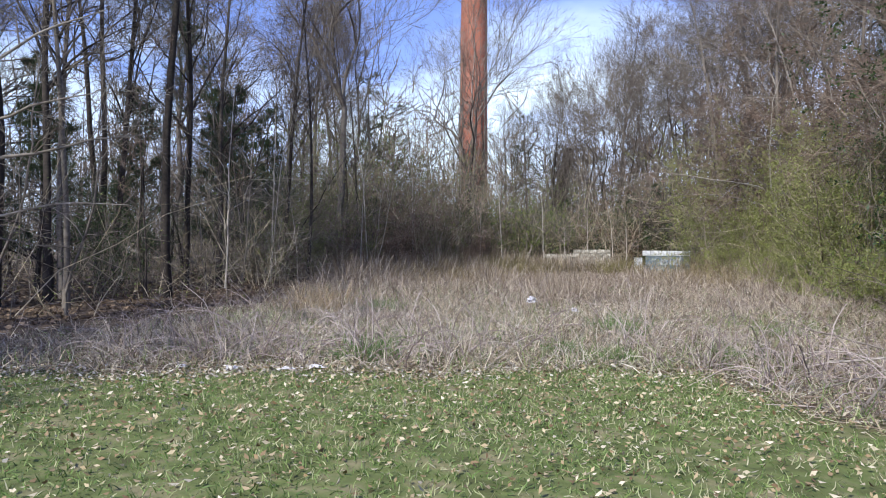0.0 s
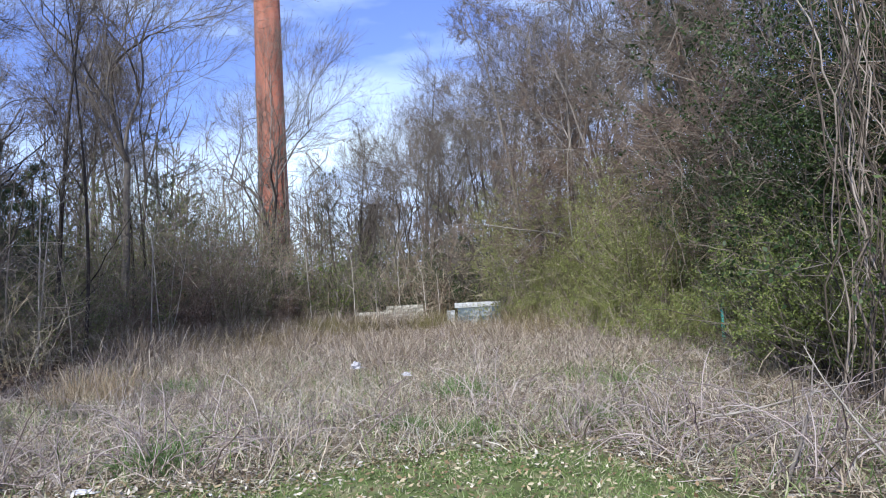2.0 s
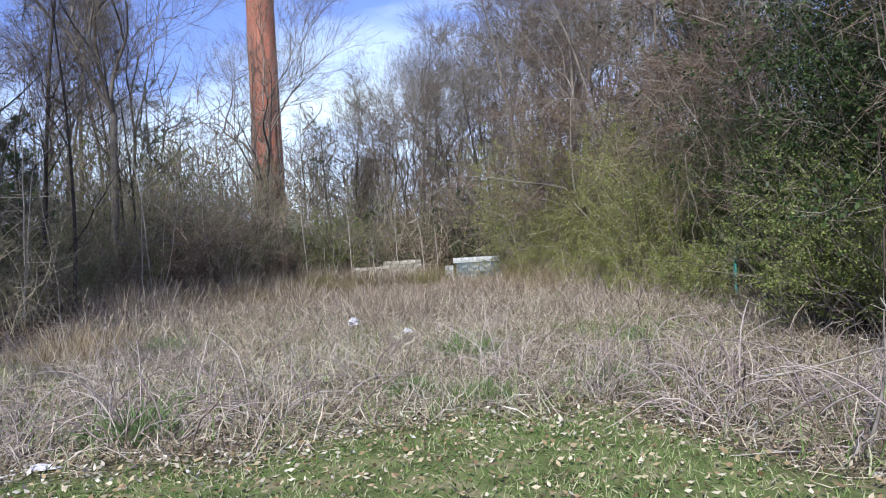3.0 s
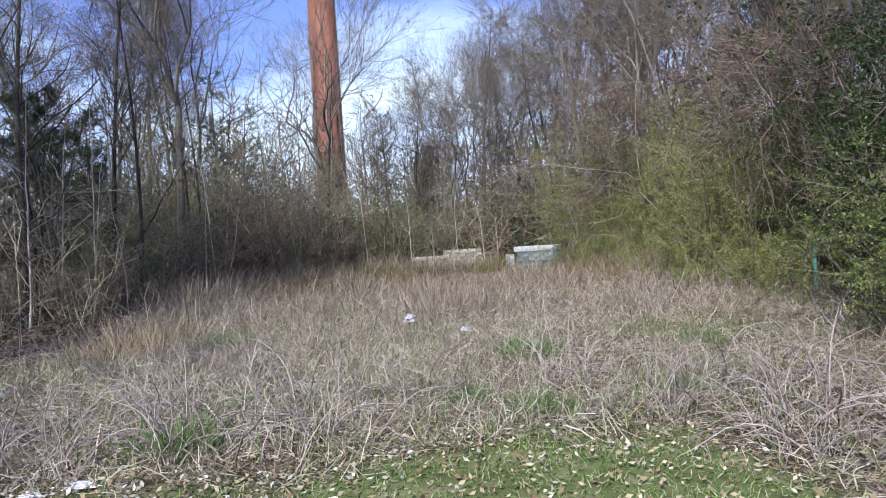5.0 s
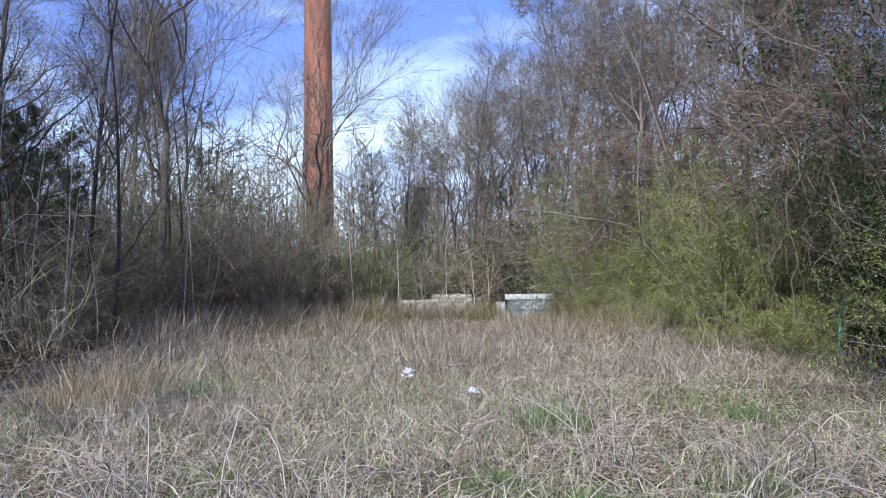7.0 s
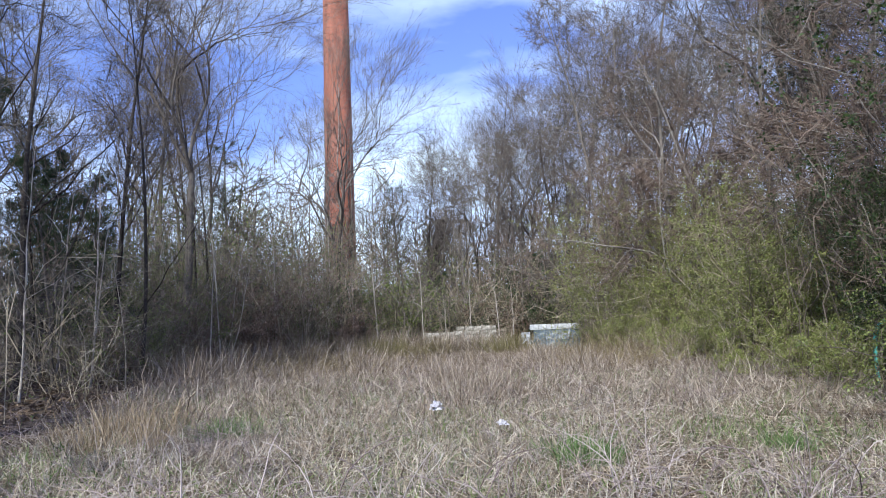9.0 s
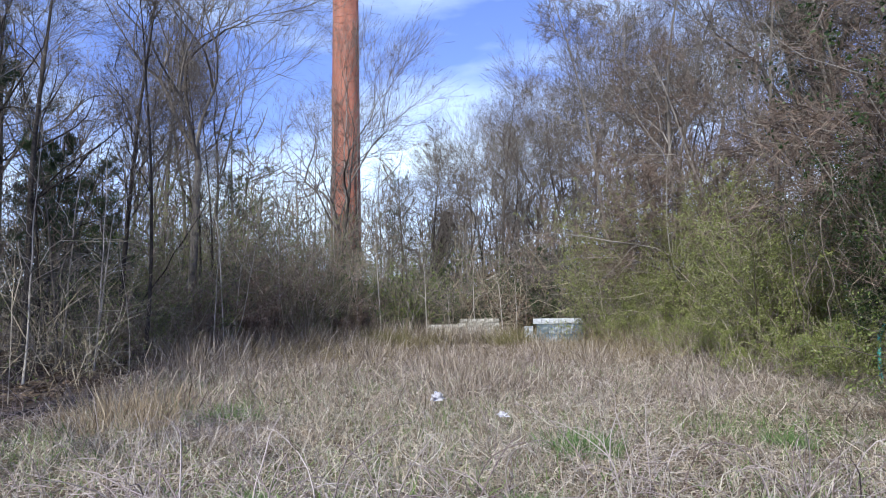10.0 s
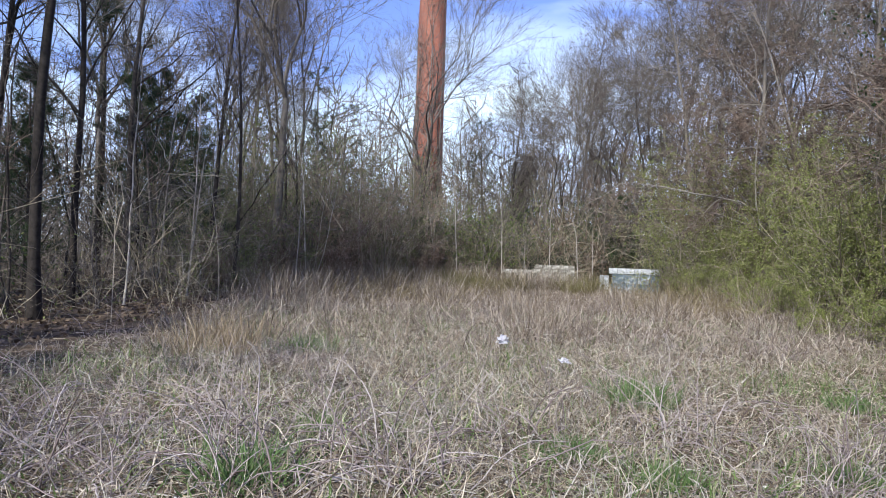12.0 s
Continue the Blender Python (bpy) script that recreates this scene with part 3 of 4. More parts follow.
def fan_tree_meshes(seed, tall, girth, bole, bark, twig, levels=8, least=0.0058, open_angle=27, first=4):
    """A tree whose bole forks again and again into a wide fan of ever finer branches."""
    rng = np.random.default_rng(seed)
    p = lines(rng, np.zeros((1, 3)), np.array([[0.02, 0, 1.0]]), np.array([tall * bole]), 7, 0.04)
    r = girth * np.linspace(1.25, 0.8, 7)[None, :]
    stout, fine = [tubes(p, r, 8)], []
    length, ends, ways, rad = tall * (1 - bole) * 0.27, p[:, -1], unit(p[:, -1] - p[:, -2]), r[:, -1]
    for lev in range(levels):
        n = first if lev == 0 else 3 if lev in (2, 4, 6) else 2
        base, way, rr = np.repeat(ends, n, 0), np.repeat(ways, n, 0), np.repeat(rad, n)
        perp = unit(np.cross(way, rng.normal(size=way.shape)))
        a = np.radians(open_angle * rng.uniform(0.35, 1.5, (len(base), 1)))
        way = way * np.cos(a) + perp * np.sin(a)
        k = 5 if lev < 3 else 3 if lev < 6 else 2
        q = lines(rng, base, way, length * rng.uniform(0.55, 1.35, len(base)), k, 0.14, 0.04)
        new_r = np.maximum(rr * (0.66 if lev == 0 else 0.75), least * (0.75 if lev > 5 else 1.0))
        rq = new_r[:, None] * np.linspace(1, 0.8, k)[None, :]
        if lev < 2:
            stout.append(tubes(q, rq, 5))
        else:
            fine.append(tubes(q, rq, 3) if lev < 4 else blades(rng, q, rq))
        if 1 <= lev < levels - 2:
            side, rs = sprout(rng, q, rq, 2, 0.2, 0.9, 50, 0.9, 3, 0.2, 0.03, 0.5, 0.4, 0.3, least)
            fine.append(blades(rng, side, rs))
            ts, rt = sprout(rng, side, rs, 2, 0.2, 1.0, 45, 0.6, 2, 0.1, 0.03, 0.7, 0.4, 0.3, least * 0.75)
            fine.append(blades(rng, ts, rt))
        ends, ways, rad = q[:, -1], unit(q[:, -1] - q[:, -2]), rq[:, -1]
        length *= 0.80
    return poly_mesh("trunk", *joined(*stout), bark, True), poly_mesh("crown", *joined(*fine), twig)


def plant(meshes, name, label, category, group, x, y, turn, scale=1.0, tilt=(0, 0)):
    ob = thing(name, label, category, group, place=pose(x, y, float(height(x, y)) - 0.05, tilt[0], tilt[1], turn) @ Matrix.Scale(scale, 4))
    for nm, me in meshes:
        part(nm, me, ob, kind="stuff" if nm == "stem_mass" else "")
    return ob


def named(pair):
    return [("trunk", pair[0]), ("crown", pair[1])]


TALL = [named(fan_tree_meshes(50, 22, 0.17, 0.38, BARK, TWIG, open_angle=25, first=4)), named(fan_tree_meshes(51, 21, 0.14, 0.42, BARK, TWIG, open_angle=16, first=3)),
        named(fan_tree_meshes(52, 23, 0.16, 0.30, BARK_DARK, TWIG, open_angle=15, first=2)), named(tree_meshes(53, 19, 0.13, 21, 0.18, 0.30, BARK_DARK, TWIG, 1, least=0.006))]
SMALL = [named(tree_meshes(60 + i, h, g, n, low, sp, b, t, fk, (6, 5, 3), 0.10, 56, 0.05, 0.0065)) for i, (h, g, n, low, sp, b, t, fk) in enumerate([
    (10, 0.06, 12, 0.2, 0.30, BARK_DARK, TWIG, 1), (8, 0.045, 11, 0.2, 0.34, BARK_PALE, TWIG, 1), (11, 0.065, 6, 0.22, 0.30, BARK_DARK, TWIG_RED, 2), (7, 0.045, 4, 0.12, 0.40, BARK, TWIG, 3)])]
WIDE = [named(tree_meshes(70 + i, h, g, n, low, sp, BARK_PALE, t, fk, (9, 8, 5), 0.08, 68, 0.025, 0.0065, True)) for i, (h, g, n, low, sp, t, fk) in enumerate([
    (17, 0.13, 14, 0.14, 0.36, TWIG, 2), (14, 0.11, 15, 0.12, 0.38, TWIG_RED, 2)])]
# straight forest trees with steep branches
FOREST = [named(tree_meshes(54 + i, h, g, n, low, 0.27, b, TWIG, 1, (8, 6, 4), 0.025, 42, 0.07, 0.0065)) for i, (h, g, n, low, b) in enumerate([
    (20, 0.12, 24, 0.28, BARK_DARK), (18, 0.10, 20, 0.35, BARK), (21, 0.15, 24, 0.32, BARK_DARK)])]
PALE = [named(tree_meshes(66 + i, h, 0.035, 7, 0.35, 0.26, BARK_WHITE, TWIG, fk, (5, 4, 3), 0.05, 50, 0.05, 0.005)) for i, (h, fk) in enumerate([(7.5, 1), (6.0, 2)])]

rng = np.random.default_rng(80)
WEST, NORTH, EAST = "leafless trees of the west wood", "leafless trees of the north wood", "leafless trees of the east wood"
# west wood, from the lawn's corner up to the ruins: the trees along its edge, then those behind
SIGHTED = [(TALL[0], -13.0, -6.6, 1.02), (FOREST[2], -19.6, 3.0, 1.1), (FOREST[0], -13.6, -11.8, 0.85), (FOREST[1], -13.2, -5.2, 0.8), (FOREST[1], -12.75, -4.8, 0.7),
           (FOREST[0], -13.6, -16.6, 0.85), (FOREST[1], -11.2, -14.0, 0.75), 
           (FOREST[0], -12.0, -21.0, 0.8), (FOREST[2], -10.8, -23.6, 0.85), (FOREST[1], -13.4, -24.5, 0.9), (TALL[2], -12.4, -27.6, 0.85), (FOREST[2], -14.6, -29.5, 0.9),
           (FOREST[1], -10.6, -27.4, 0.7), (TALL[3], -16.8, -24.6, 0.9), (FOREST[0], -16.0, 1.0, 0.85)]
for meshes, x, y, size in SIGHTED:
    plant(meshes, "bare_tree", "tall dark-barked leafless tree at the wood's edge", "tree", WEST, x, y, rng.uniform(0, 360), size)
for i in range(5):
    y = -29 + i * 8.5 + rng.uniform(-1, 1)
    x = field_west(y) - rng.uniform(10, 18)
    plant((FOREST + TALL)[i % 7], "bare_tree", "tall leafless hardwood deep in the wood", "tree", WEST, x, y, rng.uniform(0, 360), rng.uniform(0.8, 1.05))
for i, (x, y) in enumerate([(-14.2, -21.8), (-17.0, -19.0), (-19.0, -24.0), (-22.0, -18.5), (-16.4, -26.8), (-19.5, -28.4), (-23.0, -23.0), (-12.6, -25.8), (-25.0, -15.0)]):
    plant((FOREST + TALL)[i * 2 % 7], "bare_tree", "tall leafless hardwood deep in the wood", "tree", WEST, x, y, i * 67, 0.85 + 0.03 * (i % 5))
for i in range(24):
    y = rng.uniform(-30, 10)
    x = field_west(y) - rng.uniform(1.0, 7)
    plant(SMALL[i % 4], "sapling", "thin leafless sapling among the undergrowth", "sapling", "saplings of the west wood", x, y, rng.uniform(0, 360), rng.uniform(0.6, 1.15), (rng.uniform(-6, 6), rng.uniform(-6, 6)))
for x, y, size in [(-14.0, -14.2, 1.1), (-12.9, -14.0, 1.05), (-12.2, -15.2, 0.95), (-9.6, -12.2, 0.8), (-11.6, -19.4, 0.9)]:
    plant(PALE[0], "sapling", "slender pale-barked sapling in front of the thicket", "sapling", "pale saplings", x, y, rng.uniform(0, 360), size, (rng.uniform(-4, 4), rng.uniform(-4, 4)))
def low_limbed_tree():
    """A leafless tree whose long lowest limbs reach out level over the weeds."""
    rng = np.random.default_rng(82)
    p0 = lines(rng, np.zeros((1, 3)), np.array([[0.04, 0, 1.0]]), np.array([13.0]), 12, 0.04, 0.03)
    r0 = 0.15 * np.linspace(1.2, 0.2, 12)[None]
    start = np.array([[0, 0, 1.5], [0, 0, 2.0], [0, 0, 2.5], [0.05, 0, 3.2], [0.1, 0, 4.0], [0.1, 0, 5.2]])
    way = np.array([[1, 0.1, -0.05], [1, 0.5, 0.1], [1, 0.3, 0.12], [1, -0.1, 0.22], [0.8, 0.6, 0.3], [1, 0.2, 0.4]])
    p1 = lines(rng, start, way, np.array([2.6, 3.4, 3.8, 3.2, 3.4, 3.0]), 9, 0.13, 0.0)
    r1 = np.array([0.03, 0.035, 0.045, 0.04, 0.04, 0.035])[:, None] * np.linspace(1, 0.25, 9)[None]
    q0, s0 = sprout(rng, p0, r0, 14, 0.4, 1.0, 50, 0.28, 6, 0.15, 0.05, 0.45, 0.25, 0.5, 0.012)
    p2, r2 = sprout(rng, np.concatenate([p1[:, ::2][:, :5], q0[:, :5]]), np.concatenate([r1[:, ::2][:, :5], s0[:, :5]]), 9, 0.2, 1.0, 50, 0.35, 4, 0.18, 0.03, 0.5, 0.35, 0.4, 0.006)
    p3, r3 = sprout(rng, p2, r2, 5, 0.2, 1.0, 48, 0.5, 3, 0.2, 0.03, 0.6, 0.4, 0.3, 0.005)
    return [("trunk", poly_mesh("trunk", *joined(tubes(p0, r0, 9), tubes(q0, s0, 4)), BARK_DARK, True)), ("crown", poly_mesh("crown", *joined(tubes(p2, r2, 3), tubes(p3, r3, 3)), TWIG, True))] + \
           [("limb", poly_mesh("limb", *tubes(p1[i:i + 1], r1[i:i + 1], 6), BARK_PALE, True)) for i in range(len(p1))]


plant(low_limbed_tree(), "bare_tree", "leafless tree with long level pale lower limbs", "tree", WEST, -10.2, -31.2, 15)
# north wood, behind the ruins
for i, (x, y, s) in enumerate([(-14.9, 29.5, 1.12), (-18.0, 5.5, 1.1), (-16.0, 3.0, 0.95), (-9.0, 6.0, 0.92), (-24.0, 12.0, 1.0), (-28.0, 8.0, 1.05), (-1.0, 24.0, 0.85), (1.5, 18.0, 0.80), (3.5, 22.0, 0.95), (6.0, 16.0, 0.95), (0.0, 32.0, 0.95), (-4.0, 12.0, 0.62), (-1.5, 9.0, 0.6), (0.5, 14.0, 0.72), (3.5, 16.0, 0.8), (7.0, 8.0, 0.9), (9.5, 18.0, 1.0),
                               (4.5, 30.0, 1.05), (8.0, 24.0, 1.1), (10.0, 12.0, 1.1), (13.0, 20.0, 1.1), (-3.0, 34.0, 0.8), (-6.0, 46.0, 0.85), (-10.0, 44.0, 0.8), (2.5, 12.0, 0.7), (5.0, 9.0, 0.8), (-22.0, 34.0, 0.7), (-30.0, 26.0, 0.9), (-34.0, 16.0, 1.0), (8.5, 40.0, 1.0)]):
    plant(TALL[(i * 3) % 4], "bare_tree", "tall leafless tree behind the ruined walls", "tree", NORTH, x, y, rng.uniform(0, 360), s)
for i in range(22):
    x, y = -4.5 + (i * 0.618 % 1) * 19, 13 + i * 1.3 + rng.uniform(-1, 1)
    plant((FOREST + WIDE + SMALL[:1])[i % 6], "bare_tree", "grey leafless tree massed behind the ruined walls", "tree", NORTH, x, y, rng.uniform(0, 360), rng.uniform(0.75, 0.95))
for i in range(9):
    x, y = -27 + i * 2.4 + rng.uniform(-0.6, 0.6), 9 + rng.uniform(0, 12)
    plant(SMALL[i % 4], "sapling", "young leafless tree at the foot of the stack", "sapling", "saplings of the north wood", x, y, rng.uniform(0, 360), rng.uniform(0.8, 1.2))
crook = thing("bare_branch", "dark crooked limb reaching out beside the stack", "branch", place=pose(-14.9, 29.4, 0.0))
crook_line = np.array([[(0.0, 0, 11.2), (-0.5, -0.1, 12.6), (-1.3, -0.1, 13.7), (-2.3, 0, 14.2), (-3.1, 0.1, 14.9), (-2.8, 0.1, 16.2), (-2.2, 0, 17.6), (-2.0, 0, 19.2)]], float)
crook_r = np.linspace(0.17, 0.05, 8)[None]
twig_p, twig_r = sprout(rng, crook_line, crook_r, 14, 0.3, 1.0, 55, 0.22, 4, 0.2, 0.03, 0.5, 0.3, 0.3, 0.02)
part("limb", poly_mesh("limb", *joined(tubes(crook_line, crook_r, 6), tubes(twig_p, twig_r, 3)), BARK, True), crook)
for i in range(28):
    x, y = rng.uniform(-17, 8), rng.uniform(4, 20)
    plant(SMALL[i % 4], "sapling", "thin leafless sapling behind the ruined walls", "sapling", "saplings of the north wood", x, y, rng.uniform(0, 360), rng.uniform(0.6, 1.0), (rng.uniform(-7, 7), rng.uniform(-7, 7)))
for i in range(6):
    y = -9 + i * 2.4 + rng.uniform(-0.7, 0.7)
    plant(PALE[i % 2], "sapling", "slender pale-barked sapling in front of the thicket", "sapling", "pale saplings", field_west(y) - rng.uniform(-0.9, 1.0), y, rng.uniform(0, 360), rng.uniform(0.8, 1.25), (rng.uniform(-8, 8), rng.uniform(-8, 8)))
for x, y, size in [(0.5, -0.7, 0.55), (1.15, -0.9, 0.5)]:
    plant(PALE[0], "sapling", "slender pale-barked sapling before the ruined wall", "sapling", "pale saplings", x, y, x * 90, size)
for i in range(7):
    plant(PALE[i % 2], "sapling", "slender pale-barked sapling beside the ruined walls", "sapling", "pale saplings", -8.8 + i * 1.3, rng.uniform(0.8, 3.5), rng.uniform(0, 360), rng.uniform(0.7, 1.15), (rng.uniform(-8, 8), rng.uniform(-8, 8)))
# east wood
for i, (x, y, s) in enumerate([(7.0, 2.0, 1.3), (7.8, -6.5, 1.3), (8.0, -3.5, 1.15), (9.5, -9.0, 1.05), (9.2, -15.0, 0.95), (8.9, -20.5, 0.9), (9.2, -24.6, 0.85), (8.2, -31.5, 0.7), (11.5, -27.5, 1.0), (10.5, -21.5, 1.0), (11.0, -15.5, 1.05), (12.0, -18.0, 1.1), (12.5, -10.0, 1.15), (11.0, 1.0, 1.15)]):
    plant(WIDE[i % 2], "spreading_tree", "leafless tree with low spreading pale branches", "tree", "spreading trees of the east wood", x, y, rng.uniform(0, 360), s, (0, -4))
for i in range(24):
    y = rng.uniform(-25, 6)
    x = field_east(y) + rng.uniform(1.8, 8)
    plant(SMALL[i % 4], "sapling", "thin leafless sapling among tangled vines", "sapling", "saplings of the east wood", x, y, rng.uniform(0, 360), rng.uniform(0.7, 1.2), (rng.uniform(-5, 5), rng.uniform(-7, 4)))
for i in range(16):
    y = -30 + i * 2.6
    x = field_east(y) + rng.uniform(5, 12)
    plant(TALL[i % 4], "bare_tree", "tall leafless tree deep in the wood", "tree", EAST, x, y, rng.uniform(0, 360), rng.uniform(0.75, 0.95))


# ---- pines ----
def pine_meshes(seed, tall, girth, low=0.5, limbs=34, reach=0.26):
    rng = np.random.default_rng(seed)
    p0 = lines(rng, np.zeros((1, 3)), np.array([[0, 0, 1.0]]), np.array([tall]), 12, 0.02, 0.02)
    r0 = girth * np.linspace(1, 0.15, 12)[None, :]
    p1, r1 = sprout(rng, p0, r0, limbs, low, 0.99, 70, reach, 6, 0.1, 0.08, 0.4, 0.25, 0.75, 0.02)
    p2, r2 = sprout(rng, p1, r1, 8, 0.25, 1.0, 45, 0.4, 4, 0.15, 0.08, 0.5, 0.3, 0.4, 0.01)
    c = np.repeat(p2[:, 1:].reshape(-1, 3), 13, 0)
    way = rng.normal(size=c.shape) + np.array([0, 0, 0.5])
    q = lines(rng, c, way, rng.uniform(0.16, 0.34, len(c)), 2)
    needles = ribbons(q, np.tile([[0.0065, 0.003]], (len(c), 1)), unit(np.cross(way, rng.normal(size=c.shape))))
    return [("trunk", poly_mesh("trunk", *joined(tubes(p0, r0, 9), tubes(p1, r1, 5), tubes(p2, r2, 3)), BARK, True)), ("crown", poly_mesh("crown", *needles, NEEDLE))]


PINE = [pine_meshes(90, 19, 0.24), pine_meshes(91, 15, 0.2)]
for i, (x, y, s) in enumerate([(-26.2, 38.3, 0.95), (-30, 44, 0.9), (-9.8, 40, 0.9), (-19.9, -9.4, 0.9), (-22, 22, 0.9), (6, 40, 0.8), (14, -6, 0.95), (10.8, -13.5, 0.85)]):
    plant(PINE[i % 2], "pine_tree", "dark green pine standing among bare hardwoods", "pine", "pines", x, y, i * 67, s)


# Out of view: pines added to throw shade over the west side.
for i, (x, y, s) in enumerate([(-12.5, -42.5, 0.8), (-16.0, -39.5, 0.85), (-19.0, -36.5, 0.9), (-15.5, -45.5, 0.9), (-21.5, -31.5, 0.85), (-10.5, -46.0, 0.75), (-13.5, -37.6, 0.85), (-17.5, -42.5, 0.95), (-19.5, -40.0, 0.9), (-10.0, -42.6, 0.8), (-8.4, -46.8, 0.85), (-11.8, -49.0, 0.95)]):
    plant(PINE[i % 2], "pine_tree", "tall unseen pine at the lawn's side, added to shade the field", "pine", "pines beside the lawn", x, y, i * 51, s)
CEDAR = pine_meshes(92, 9.5, 0.13, 0.12, 46, 0.30)
for i, (x, y, s) in enumerate([(-17.6, -9.6, 0.9), (-16.3, -7.6, 0.85), (-19.4, -7.0, 1.0), (-20.6, -13.4, 0.9), (-15.4, -18.6, 0.7), (-17.6, -20.4, 0.8), (-21.5, -3.0, 1.0), (-15.2, -23.5, 0.65), (-16.6, -28.4, 0.75), (1.6, 8.5, 0.5), (3.3, 9.5, 0.6), (-3.2, 10.0, 0.5)]):
    plant(CEDAR, "evergreen_tree", "dark bushy evergreen in the shade of the wood", "tree", "dark evergreens", x, y, i * 73, s)


# ---- shrubs ----
def shrub_meshes(seed, stems, tall, reach, leaf_mat, n_leaf, leaf_size, twig, arch=-0.03, sub=9, leaning=0.75):
    rng = np.random.default_rng(seed)
    base = np.concatenate([rng.normal(0, reach * 0.25, (stems, 2)), np.zeros((stems, 1))], 1)
    az = rng.uniform(0, 2 * np.pi, stems)
    lean = rng.uniform(0.03, leaning, stems)
    way = np.stack([np.cos(az) * lean, np.sin(az) * lean, np.ones(stems)], 1)
    p, r = lines(rng, base, way, tall * rng.uniform(0.5, 1.15, stems), 9, 0.12, arch), None
    r = rng.uniform(0.008, 0.02, stems)[:, None] * np.linspace(1, 0.3, 9)[None, :]
    p1, r1 = sprout(rng, p, r, sub, 0.15, 1.0, 45, 0.35, 5, 0.18, 0.02, 0.5, 0.4, 0.4, 0.004)
    p2, r2 = sprout(rng, p1, r1, 4, 0.2, 1.0, 45, 0.5, 3, 0.15, 0.02, 0.6, 0.5, 0.3, 0.003)
    pts = np.concatenate([p1[:, 1:].reshape(-1, 3), p2[:, 1:].reshape(-1, 3), p2[:, 1:].reshape(-1, 3)])
    c = pts[rng.integers(0, len(pts), n_leaf)] + rng.normal(0, leaf_size * 1.6, (n_leaf, 3))
    c[:, 2] = np.maximum(c[:, 2], 0.05)
    return [("stem_mass", poly_mesh("stem_mass", *joined(tubes(p, r, 4), blades(rng, p1, r1), blades(rng, p2, r2)), twig)),
            ("foliage", poly_mesh("foliage", *leaves(rng, c, leaf_size), leaf_mat))]


LEAFING = [shrub_meshes(100, 46, 5.2, 2.4, NEW_LEAF, 34000, 0.024, SCRUB), shrub_meshes(101, 40, 3.8, 2.2, NEW_LEAF, 28000, 0.021, SCRUB)]
for i, (x, y, s, k) in enumerate([(6.0, -4.5, 1.4, 0), (8.2, -7.5, 1.3, 0), (8.6, -16.0, 1.2, 1), (7.4, -17.6, 1.25, 1), (9.6, -13.0, 1.2, 0)]):
    plant(LEAFING[k], "leafing_shrub", "wispy yellow-green shrub coming into spring leaf", "shrub", "leafing shrubs", x, y, i * 80, s)
SKIRT = shrub_meshes(102, 22, 2.0, 1.6, NEW_LEAF, 9000, 0.021, SCRUB, -0.05, 6)
for i, (x, y, s) in enumerate([(6.7, -15.2, 0.95), (6.5, -19.6, 0.9), (6.6, -12.0, 1.0), (6.9, -22.3, 0.8), (5.9, -7.6, 1.0), (4.9, -4.0, 0.8), (7.7, -20.8, 0.9)]):
    plant(SKIRT, "leafing_shrub", "low yellow-green shrub skirting the wood", "shrub", "low leafing shrubs", x, y, i * 55, s)
PRIVET = shrub_meshes(103, 44, 3.0, 1.7, PRIVET_LEAF, 20000, 0.023, TWIG)
BROAD = shrub_meshes(104, 40, 3.4, 1.8, EVERGREEN, 9500, 0.036, TWIG, -0.02)
for i, (x, y, s) in enumerate([(6.5, -28.7, 0.8), (7.7, -26.2, 0.9), (6.9, -30.2, 0.85), (7.5, -28.6, 0.95)]):
    plant(PRIVET, "evergreen_shrub", "dense green small-leaved evergreen shrub", "shrub", "evergreen shrubs", x, y, i * 110, s)
for i, (x, y, s) in enumerate([(7.0, -33.2, 0.9), (8.4, -32.6, 0.95), (9.4, -22.6, 0.9), (10.0, -28.4, 1.2), (10.6, -31.5, 1.25), (0.2, 6.5, 0.9), (2.8, 5.5, 1.0), (-2.6, 7.5, 0.8)]):
    plant(BROAD, "broadleaf_shrub", "dark glossy broad-leaved evergreen shrub", "shrub", "broad-leaved shrubs", x, y, i * 90, s)


THICKET = [shrub_meshes(106, 26, 4.4, 2.2, EVERGREEN, 1500, 0.05, TWIG, -0.02, 8), shrub_meshes(107, 24, 3.4, 2.0, LITTERED, 1300, 0.05, TWIG_RED, -0.03, 8), shrub_meshes(108, 26, 3.8, 2.2, PRIVET_LEAF, 2200, 0.045, TWIG, -0.02, 8)]
rng = np.random.default_rng(109)
for i in range(16):
    y = rng.uniform(-25, 6)
    x = field_west(y) - rng.uniform(0.4, 4.5)
    plant(THICKET[i % 3], "thicket_shrub", "leggy half-bare shrub at the edge of the wood", "shrub", "thicket shrubs of the west wood", x, y, rng.uniform(0, 360), rng.uniform(0.6, 1.05))
for i in range(16):
    x, y = rng.uniform(-19, 6), rng.uniform(3.5, 14)
    plant(THICKET[i % 3], "thicket_shrub", "leggy half-bare shrub behind the ruined walls", "shrub", "thicket shrubs of the north wood", x, y, rng.uniform(0, 360), rng.uniform(0.8, 1.5))


BEECH = shrub_meshes(110, 24, 2.6, 1.3, BEECH_LEAF, 5200, 0.045, TWIG, -0.02, 8, 0.5)
